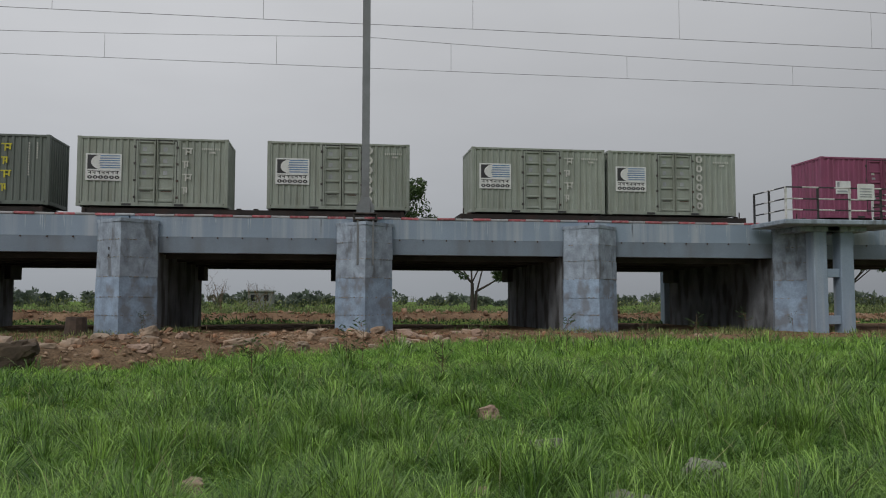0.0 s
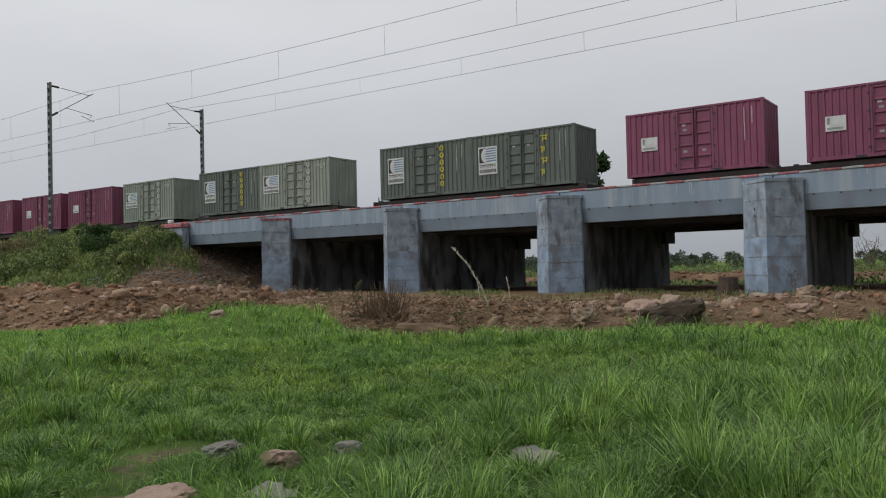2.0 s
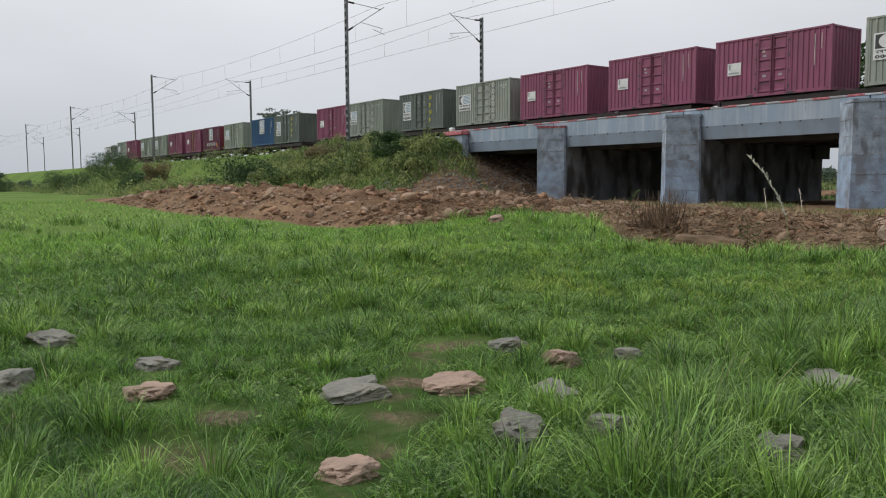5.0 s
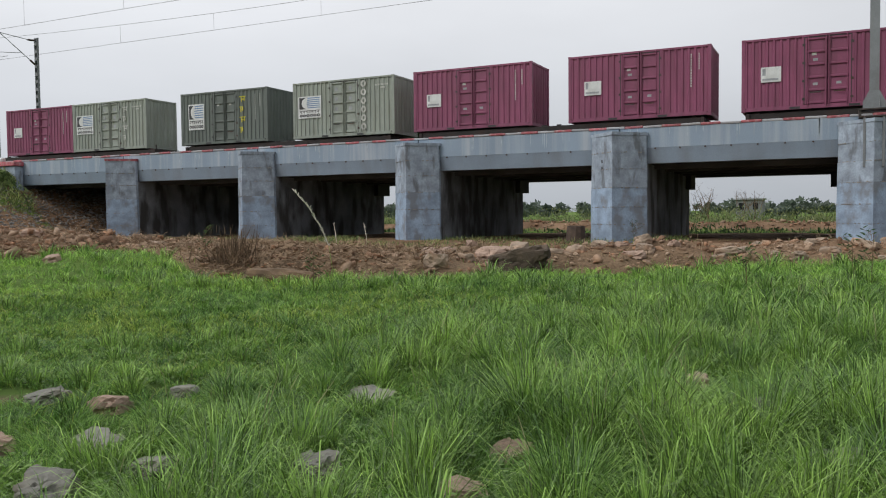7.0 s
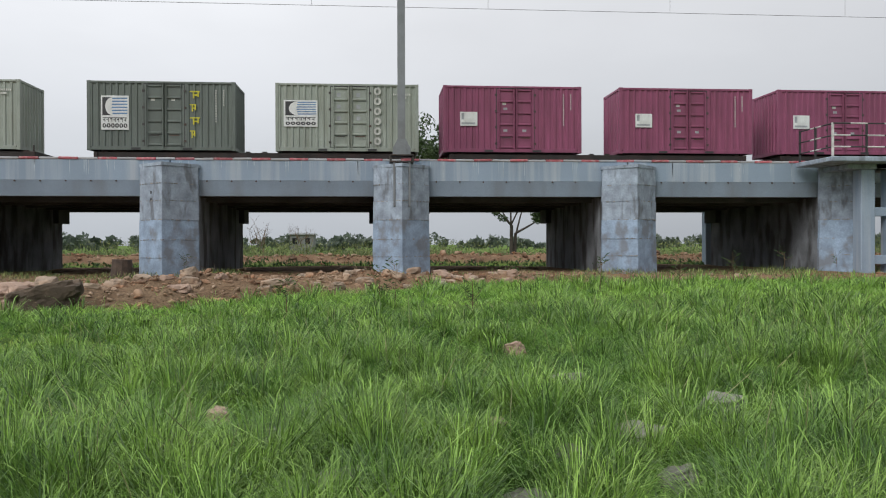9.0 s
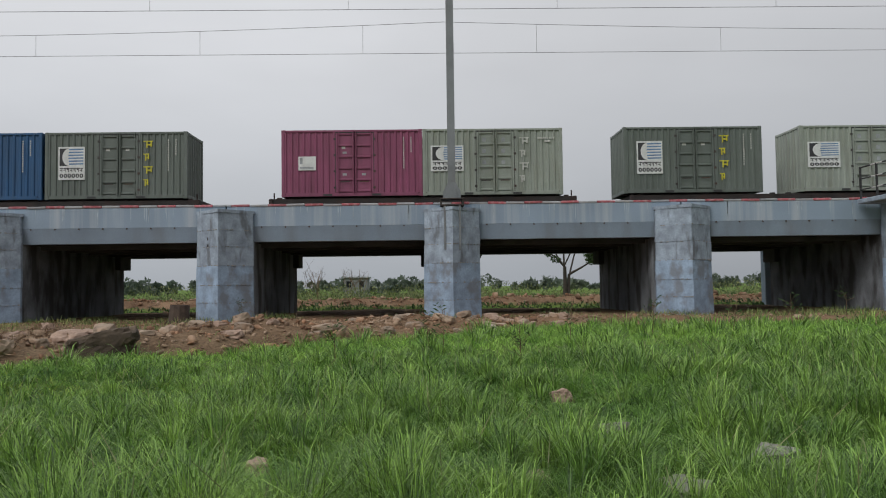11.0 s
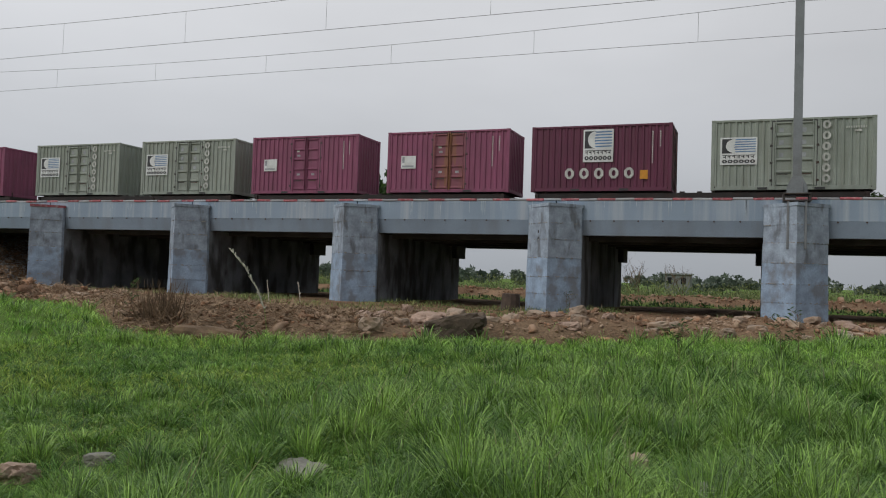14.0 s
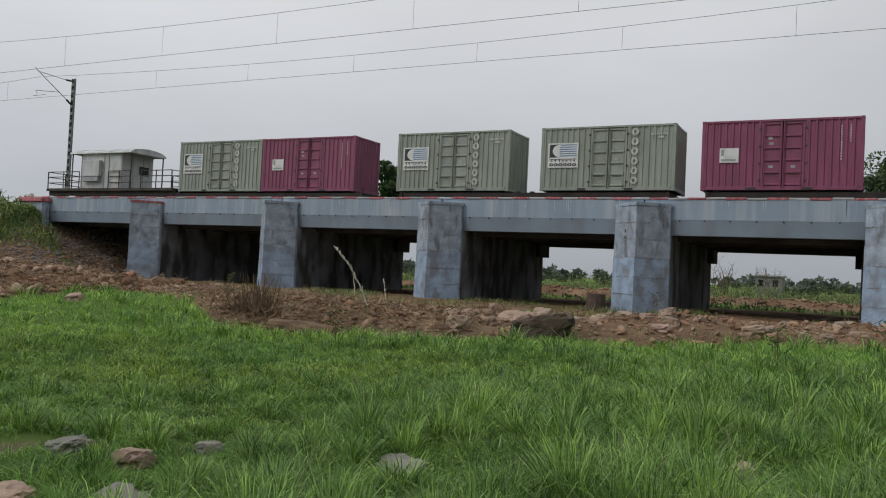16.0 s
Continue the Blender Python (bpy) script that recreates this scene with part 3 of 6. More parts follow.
def pier(x, red_cap):
    p = thing("pier", "blue-grey washed concrete bridge pier with a pointed cutwater" + (" and a red-painted cap" if red_cap else ""), "bridge pier", "piers under the railway bridge", "structure", (x, 0, 0))
    levels = [-0.6, 0.72, 1.42, 2.2, 2.95, 3.62, 4.30]
    h = PIER_W / 2
    rng = random.Random(int(x * 10) + 7)

    def outline(z, grow=0.0):
        w = h + 0.012 * (4.3 - z) + grow
        return [(-w, 30.0), (-w * 0.5, 29.47 - grow * 0.7), (0.0, 28.93 - grow - 0.01 * (4.3 - z)), (w * 0.5, 29.47 - grow * 0.7), (w, 30.0), (w, 30.16), (-w, 30.16)]
    for k, (a, b) in enumerate(zip(levels, levels[1:])):
        g, o, shift = 0.014, Build(), rng.uniform(-0.012, 0.012)
        rings = [(a, -0.006), (a + g, 0.0), ((a + b) / 2, rng.uniform(-0.006, 0.006)), (b - g, 0.0), (b, -0.006)]
        n = 7
        for z, grow in rings:
            o.v += [(q[0] + shift, q[1], z) for q in outline(z, grow)]
        for r in range(4):
            o.f += [(r * n + i, r * n + (i + 1) % n, (r + 1) * n + (i + 1) % n, (r + 1) * n + i) for i in range(n)]
        o.f += [tuple(range(n)), tuple(range(4 * n, 5 * n))]
        part("pier_lift", o, CONCRETE if k < 3 else PIER_TOP, p)
        if k:
            # the ragged mortar that oozed out of the joint
            seam = Build()
            low, high = outline(a, 0.004)[:5], outline(a, 0.007)[:5]
            for e in range(4):
                for c in range(8):
                    if rng.random() < 0.5:
                        continue
                    u0, u1 = c / 8, (c + 1) / 8 + rng.uniform(-0.02, 0.0)
                    up, dn = rng.uniform(0.008, 0.045), rng.uniform(0.006, 0.03)
                    q = []
                    for u, f1, f2 in ((u0, rng.uniform(0.2, 1), rng.uniform(0.2, 1)), (u1, rng.uniform(0.2, 1), rng.uniform(0.2, 1))):
                        px, py = low[e][0] + (low[e + 1][0] - low[e][0]) * u, low[e][1] + (low[e + 1][1] - low[e][1]) * u
                        q += [(px + shift, py - 0.016, a - dn * f1), (px + shift, py - 0.016, a + up * f2), (px + shift, py + 0.03, a - dn * f1), (px + shift, py + 0.03, a + up * f2)]
                    seam.add(q, [(0, 1, 5, 4), (0, 4, 6, 2), (1, 3, 7, 5), (0, 2, 3, 1), (4, 5, 7, 6), (2, 6, 7, 3)])
            tagged(part("joint_mortar", seam, SEAM, p), kind="stuff")
    part("pier_shaft", Build().prism([(-h + 0.02, 30.165), (h - 0.02, 30.165), (h - 0.02, PIER_BACK), (0, PIER_BACK + 0.9), (-h + 0.02, PIER_BACK)], "z", -0.6, 3.18), SHAFT, p, "algae-streaked concrete shaft, darkened for the shade under the deck")
    cap = Build().prism([(-h - 0.05, 30.05), (0, 28.87), (h + 0.05, 30.05), (h + 0.05, 30.17), (-h - 0.05, 30.17)], "z", 4.302, 4.43)
    part("pier_cap", cap, RED_PAINT if red_cap else PIER_TOP, p)
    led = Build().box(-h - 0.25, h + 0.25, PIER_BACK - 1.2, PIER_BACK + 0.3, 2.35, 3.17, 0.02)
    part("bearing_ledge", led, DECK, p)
    for dx, dz in ((-0.55, 3.28), (-0.55, 3.0), (0.42, 3.25), (0.42, 3.02), (0.62, 3.1)) if abs(x + 9.03) < 1 else ():
        # faded stencilled marks, as plain bars on the two faces of the cutwater
        b = Build().box(-0.045, 0.045, -0.006, 0.006, -0.06, 0.06)
        part("faded_mark", b, PRINT_BLACK, p, at=pose(dx, 28.95 + abs(dx) * 1.05 / h - 0.006, dz, 0, 0, 43 if dx > 0 else -43))
    return p


for k, x in enumerate(PIERS):
    pier(x, k == 0)


def abutment():
    a = thing("abutment", "concrete bridge abutment with a red-painted cap at the bank's end", "abutment", "", "structure", (-46.5, 0, 0))
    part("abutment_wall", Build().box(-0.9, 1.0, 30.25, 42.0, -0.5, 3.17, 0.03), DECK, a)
    part("abutment_pilaster", Build().box(-1.0, 1.0, 29.6, 30.17, 0.0, 4.35, 0.03), PIER_TOP, a)
    part("abutment_cap", Build().box(-1.08, 1.08, 29.5, 30.18, 4.352, 4.62, 0.03), RED_PAINT, a)
    part("marker_stone", Build().box(-0.55, -0.15, 29.6, 29.9, 4.622, 4.9, 0.06), BOARD_WHITE, a)


abutment()


def span(x0, x1):
    """One span between two pier centres: edge girders, slab, drains and the striped kerb."""
    s = thing("bridge_span", "grey-blue painted concrete bridge span with red and white kerb", "bridge deck", "spans of the railway bridge", "structure", (0, 0, 0))
    a, b = x0 + 0.03, x1 - 0.03
    y = GIRDER_Y
    part("edge_girder", Build().prism([(y, Z_HAUNCH), (y, Z_KERB), (y + 0.35, Z_KERB), (y + 0.35, Z_HAUNCH)], "x", a, b), GIRDER, s)
    part("girder_haunch", Build().prism([(y + 0.004, Z_HAUNCH - 0.004), (y + 0.34, Z_HAUNCH - 0.004), (y + 0.6, Z_BOTTOM + 0.1), (y + 0.6, Z_BOTTOM), (y + 0.12, Z_BOTTOM)], "x", a, b), GIRDER_SHADED, s)
    yb = 43.2
    part("edge_girder", Build().prism([(yb, Z_BOTTOM - 0.15), (yb, Z_KERB), (yb - 0.35, Z_KERB), (yb - 0.35, Z_BOTTOM - 0.15)], "x", a, b), GIRDER, s)
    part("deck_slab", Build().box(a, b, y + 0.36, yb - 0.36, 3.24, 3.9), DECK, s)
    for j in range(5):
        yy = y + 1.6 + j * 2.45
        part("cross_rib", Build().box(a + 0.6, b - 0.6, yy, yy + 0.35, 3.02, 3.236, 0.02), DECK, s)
    rng = random.Random(int(x0 * 7) + 3)
    lime = Build()
    xx = a + 0.3
    while xx < b - 0.4:
        for e in range(rng.randint(1, 4)):
            w0, drop, xs = rng.uniform(0.012, 0.05), rng.uniform(0.2, 0.8), xx + rng.uniform(0, 0.4)
            pts = [(xs, Z_KERB - 0.004), (xs + w0, Z_KERB - 0.004), (xs + w0 * 0.9, Z_KERB - drop * 0.6), (xs + w0 * 0.55, Z_KERB - drop), (xs + w0 * 0.2, Z_KERB - drop * 0.7)]
            lime.prism(pts, "y", y - 0.003, y + 0.01)
        xx += rng.uniform(0.45, 1.5)
    tagged(part("lime_streaks", lime, LIME, s, "pale lime streaks run down from the kerb"), kind="stuff")
    n = round((b - a - PIER_W) / 0.97)
    drain = None
    for j in range(n):
        xx = a + PIER_W / 2 + 0.3 + j * 0.97
        o = part("drain_pipe", drain if drain else Build().rod((0, 0, 0), (0, -0.06, -0.01), 0.034, 8), DARK_STEEL, s, at=(xx, y + 0.03, Z_HAUNCH - 0.03))
        drain = o.data
    return s


SPANS = list(zip([-46.5] + PIERS, PIERS + [28.6]))
for a, b in SPANS:
    span(a, b)


def kerb():
    k = thing("painted_kerb", "worn kerb in red and white painted blocks along the bridge", "kerb", "", "structure")
    mr = Build().box(-0.372, 0.372, -0.03, 0.4, 0, 0.098, 0.02).mesh("kerb_block")
    mr.materials.append(RED_PAINT)
    mw = Build().box(-0.372, 0.372, -0.03, 0.4, 0, 0.09, 0.02).mesh("kerb_block")
    mw.materials.append(WHITE_PAINT)
    x, i = -46.8, 0
    rng = random.Random(5)
    while x < 28:
        part("kerb_block", mr if i % 2 else mw, None, k, at=pose(x, GIRDER_Y + rng.uniform(-0.02, 0.02), Z_KERB + rng.uniform(-0.012, 0.012), 0, rng.uniform(-1.2, 1.2), rng.uniform(-1.2, 1.2)))
        x, i = x + 0.752, i + 1


kerb()


def track_bed(y, name):
    t = thing(name, "stone ballast with concrete sleepers and two steel rails", "railway track", "", "structure")
    part("ballast", Build().prism([(y - 2.1, 3.86), (y - 1.5, 4.02), (y + 1.5, 4.02), (y + 2.1, 3.86)], "x", -420, 29), BALLAST, t)
    sl = Build()
    xx = -200.0
    while xx < 29:
        sl.box(xx - 0.12, xx + 0.12, y - 1.37, y + 1.37, 3.95, 4.06)
        xx += 0.65
    tagged(part("sleepers", sl, SLEEPER, t), kind="stuff")
    for s in (-1, 1):
        o = [(-0.07, 4.055), (0.07, 4.055), (0.07, 4.07), (0.012, 4.085), (0.012, 4.17), (0.036, 4.18), (0.036, 4.215), (-0.036, 4.215), (-0.036, 4.18), (-0.012, 4.17), (-0.012, 4.085), (-0.07, 4.07)]
        part("rail", Build().prism([(y + s * 0.838 + p, z) for p, z in o], "x", -420, 29), RAIL, t)
    return t


TRACK_Y, TRACK_FAR = 32.92, 39.8
track_bed(TRACK_Y, "near_track")
track_bed(TRACK_FAR, "far_track")


# ---- refuge platform beside the last pier ----
def refuge(y, sign, x0):
    r = thing("refuge_platform", "concrete refuge platform on two columns with black and white handrails", "platform", "", "", (x0, y, 0))
    s = sign
    ys = lambda a, b: (min(s * a, s * b), max(s * a, s * b))
    for x in (-0.55, 0.65):
        a, b = ys(-0.3, 0.3)
        part("column", Build().box(x - 0.3, x + 0.3, a, b, -0.5, 4.2, 0.03), GIRDER, r)
    a, b = ys(-0.2, 0.2)
    for z in (2.3, 0.35):
        part("cross_beam", Build().box(-0.25, 0.35, a, b, z, z + 0.36, 0.02), GIRDER, r)
    a, b = ys(-1.15, 1.55)
    part("slab", Build().box(-2.6, 3.2, a, b, 4.42, 4.62, 0.03), PIER_TOP, r)
    a, b = ys(-0.35, 1.45)
    for x in (-0.55, 0.65):
        part("bracket_beam", Build().box(x - 0.9, x + 0.9, a, b, 4.2, 4.416, 0.03), PIER_TOP, r)
    posts = [(-2.5, -1.05), (-1.1, -1.05), (0.3, -1.05), (1.7, -1.05), (3.1, -1.05), (-2.5, 0.2), (3.1, 0.2), (-2.5, 1.4), (3.1, 1.4)]
    for i, (x, yy) in enumerate(posts):
        part("rail_post", Build().box(x - 0.035, x + 0.035, s * yy - 0.035, s * yy + 0.035, 4.622, 5.95), RAIL_BLACK if i % 2 else RAIL_WHITE, r)
    for z in (5.0, 5.45, 5.92):
        for i in range(8):
            xa = -2.5 + i * 0.7
            part("guard_rail", Build().rod((xa, s * -1.09, z), (xa + 0.7, s * -1.09, z), 0.032, 6), RAIL_WHITE if (i + round(z)) % 2 else RAIL_BLACK, r)
        for x in (-2.5, 3.1):
            for i in range(3):
                ya = -1.05 + i * 0.81
                part("guard_rail", Build().rod((x, s * ya, z), (x, s * (ya + 0.81), z), 0.03, 6), RAIL_WHITE if i % 2 else RAIL_BLACK, r)
    if s > 0:
        part("notice_board", Build().box(0.6, 1.35, -1.16, -1.13, 5.45, 6.1, 0.005), BOARD_WHITE, r, "weathered white notice board")
        for z in (5.9, 5.78, 5.66, 5.57):
            part("faded_line", Build().box(0.7, 1.22, -1.168, -1.161, z - 0.025, z + 0.02), PRINT_GREY, r)
    return r


refuge(28.45, 1, 19.55)
refuge(44.6, -1, 19.9)


# ---- overhead line ----
def mast(x, y, into, lattice, base):
    """A traction mast; into: +1 or -1, the side on which its track lies."""
    m = thing("traction_mast", ("lattice" if lattice else "solid") + " grey steel traction mast with a cantilever for the overhead wires", "mast", "masts along the railway", "", (x, y, base))
    top = (16.4 if into > 0 else 16.05) - base
    if lattice:
        for s in (-1, 1):
            part("channel", Build().prism([(s * 0.17, -0.09), (s * 0.15, -0.09), (s * 0.15, 0.08), (s * 0.06, 0.08), (s * 0.06, 0.09), (s * 0.17, 0.09)], "z", 0, top), STEEL, m)
        z = 0.3
        bat = Build().box(-0.145, 0.145, -0.10, -0.088, 0, 0.26)
        me = None
        while z < top - 0.2:
            o = part("batten_plate", me if me else bat, STEEL, m, at=(0, 0, z))
            part("batten_plate", o.data, STEEL, m, at=(0, 0.188, z))
            me = o.data
            z += 0.62
    else:
        part("column", Build().prism([(-0.15, -0.15), (0.15, -0.15), (0.15, -0.132), (0.012, -0.122), (0.012, 0.122), (0.15, 0.132), (0.15, 0.15), (-0.15, 0.15), (-0.15, 0.132), (-0.012, 0.122), (-0.012, -0.122), (-0.15, -0.132)], "z", 0, top), STEEL, m)
    part("foot_plate", Build().box(-0.3, 0.3, -0.3, 0.3, -0.04, 0.0, 0.005), STEEL, m)
    d = into
    reach = 3.35
    zt, zk = top - 0.25, 13.85 - base
    tip = 16.0 - base
    part("stay_insulator", Build().rod((0, d * 0.2, zt), (0, d * 0.75, zt - 0.03), 0.08, 10), INSULATOR, m)
    part("stay_tube", Build().rod((0, d * 0.75, zt - 0.03), (0, d * (reach + 0.05), tip - 0.12), 0.026, 8), STEEL, m)
    part("bracket_insulator", Build().rod((0, d * 0.2, zk), (0, d * 0.62, zk + 0.28), 0.085, 10), INSULATOR, m)
    part("bracket_tube", Build().rod((0, d * 0.62, zk + 0.28), (0, d * (reach + 0.3), tip + 0.1), 0.03, 8), STEEL, m)
    part("register_arm", Build().rod((0, d * 1.35, zk + 0.75), (0, d * (reach + 0.15), zk + 0.45), 0.022, 8), STEEL, m)
    part("register_drop", Build().rod((0, d * (reach + 0.15), zk + 0.45), (0, d * (reach - 0.05), zk + 0.2), 0.02, 6), STEEL, m)
    part("steady_arm", Build().rod((0, d * (reach - 0.75), zk + 0.3), (0, d * (reach + 0.35), zk - 0.05), 0.02, 6), STEEL, m)
    return m


NEAR_MASTS = [-61.9, -119.3, -176.5, -234.0, -291.0]
FAR_MASTS = [-60.5, -115.8, -180.0, -236.0, -292.0, 0.2]
for x in NEAR_MASTS:
    mast(x, 29.8, 1, True, 3.85)
for x in FAR_MASTS[:-1]:
    mast(x, 43.0, -1, True, 3.95)


def pier_mast(x):
    """The mast that stands on the pier's nose, on a bracket bolted to its face."""
    m = mast(x, 29.55, 1, False, 4.82)
    m["label"] = "solid grey steel traction mast on a bracket bolted to a pier"
    part("base_gusset", Build().prism([(-0.36, 0), (0.36, 0), (0.36, 0.22), (0.16, 0.62), (-0.16, 0.62), (-0.36, 0.22)], "y", -0.02, 0.0), STEEL, m, at=(0, -0.16, 0))
    part("base_gusset", Build().prism([(-0.3, 0), (0.3, 0), (0.14, 0.55), (-0.14, 0.55)], "x", -0.012, 0.012), STEEL, m, at=(0.17, 0, 0))
    for z in (-0.34, -0.08):
        part("bracket_beam", Build().box(-0.48, 0.48, -0.42, 0.32, z, z + 0.05, 0.006), DARK_STEEL, m)
    for s in (-1, 1):
        part("bracket_strut", Build().box(s * 0.44 - 0.04, s * 0.44 + 0.04, -0.36, 0.3, -0.29, -0.08, 0.006), DARK_STEEL, m)
        part("hanger_channel", Build().box(s * 0.3 - 0.045, s * 0.3 + 0.045, -0.40, -0.33, -2.1, -0.34, 0.008), STEEL, m)


pier_mast(0.2)


def overhead_line(y, masts, name, hung=15.45, sag=0.62):
    w = thing(name, "thin overhead contact wire and catenary with droppers", "overhead wire", "", "")
    xs = sorted(masts + [70.0])
    part("contact_wire", Build().rod((-340, y, 13.75), (120, y, 13.75), 0.013, 5), WIRE, w)
    cat, drops = Build(), []
    for a, b in zip(xs, xs[1:]):
        n = 14
        pts = [(a + (b - a) * i / n, y, hung - sag * 4 * (i / n) * (1 - i / n)) for i in range(n + 1)]
        for p, q in zip(pts, pts[1:]):
            cat.rod(p, q, 0.013, 5)
        for i in range(7):
            u = (i + 0.5) / 7
            drops.append((a + (b - a) * u, hung - sag * 4 * u * (1 - u)))
    part("catenary_wire", cat, WIRE, w)
    for x, z in drops:
        part("dropper", Build().rod((x, y, 13.75), (x, y, z), 0.009, 4), WIRE, w)


overhead_line(TRACK_Y, NEAR_MASTS + [0.2], "near_overhead_line", 16.2, 0.7)
overhead_line(TRACK_FAR, FAR_MASTS, "far_overhead_line")


# ---- the train ----
L, W, H = 3.03, 1.22, 2.9


def emblem(parent, x, z, w, h, faded, front):
    """A white board with a dark crescent field, stripes, and rows of plain bars below."""
    y = front - 0.012
    board = part("sign_board", Build().box(x, x + w, y, front + 0.02, z, z + h, 0.004), BOARD_WHITE, parent, "white sign board with a striped emblem")
    t = y - 0.004
    ez0, ez1 = z + h * 0.42, z + h * 0.95
    arc = [(x + w * 0.05, ez0), (x + w * 0.05, ez1), (x + w * 0.42, ez1)]
    for i in range(1, 9):
        a = math.pi / 2 + i / 9 * math.pi
        arc.append((x + w * 0.42 + math.cos(a) * w * 0.27, (ez0 + ez1) / 2 + math.sin(a) * (ez1 - ez0) / 2))
    arc.append((x + w * 0.42, ez0))
    part("emblem_field", Build().prism(arc, "y", t, y - 0.001), PRINT_GREY if faded else PRINT_BLACK, board)
    for i in range(6):
        zz = ez0 + (ez1 - ez0) * (i + 0.35) / 6
        part("emblem_stripe", Build().prism([(x + w * (0.36 + 0.06 * abs(i - 2.5) / 2.5), zz), (x + w * 0.95, zz + h * 0.012), (x + w * 0.95, zz + h * 0.05), (x + w * 0.4, zz + h * 0.045)], "y", t, y - 0.001), PRINT_GREY if faded else PRINT_BLUE, board)
    ink = PRINT_GREY if faded else PRINT_BLACK
    part("head_bar", Build().box(x + w * 0.06, x + w * 0.94, t, y - 0.001, z + h * 0.335, z + h * 0.36), ink, board)
    for i in range(7):
        xa = x + w * (0.075 + 0.125 * i)
        b = Build().box(xa + w * 0.055, xa + w * 0.08, t, y - 0.001, z + h * 0.235, z + h * 0.334)
        b.box(xa, xa + w * 0.054, t, y - 0.001, z + h * (0.27 + 0.015 * (i % 3)), z + h * (0.30 + 0.015 * (i % 3)))
        part("plain_bar", b, ink, board)
    for i in range(6):
        part("plain_ring", ring_shape(x + w * (0.055 + 0.151 * i), z + h * 0.06, w * 0.135, h * 0.125, t, y - 0.001, 0.34), ink, board)


def ring_shape(x, z, w, h, y0, y1, stroke):
    """A plain eight-sided ring as large as a letter."""
    def loop(dx, dz):
        c = 0.3
        a, b, p, q = x + dx, x + w - dx, z + dz, z + h - dz
        cx, cz = (b - a) * c, (q - p) * c
        return [(a + cx, p), (b - cx, p), (b, p + cz), (b, q - cz), (b - cx, q), (a + cx, q), (a, q - cz), (a, p + cz)]
    b = Build()
    outer, inner = loop(0, 0), loop(w * stroke, min(w, h) * stroke * 0.85)
    b.v = [(p, y, q) for y in (y0, y1) for r in (outer, inner) for p, q in r]
    for k in range(8):
        m = (k + 1) % 8
        b.f += [(k, m, 8 + m, 8 + k), (16 + k, 24 + k, 24 + m, 16 + m), (k, 16 + k, 16 + m, m), (8 + k, 8 + m, 24 + m, 24 + k)]
    return b


def blocks(parent, mat, x, ztop, n, w, h, gap, front, horizontal=False, skip=()):
    """Letter-sized plain shapes, in a column or a row."""
    for i in range(n):
        if i in skip:
            continue
        xa, za = (x + i * gap, ztop) if horizontal else (x, ztop - i * gap)
        part("plain_letter_shape", ring_shape(xa, za - h, w, h, front - 0.012, front - 0.004, 0.3), mat, parent)


def ticks(parent, mat, x, z0, z1, n, front, w=0.05):
    b = Build()
    for i in range(n):
        z = z0 + (z1 - z0) * i / n
        b.box(x, x + w, front - 0.012, front - 0.005, z, z + (z1 - z0) / n * 0.6)
    tagged(part("stencil_mark", b, mat, parent), kind="stuff")


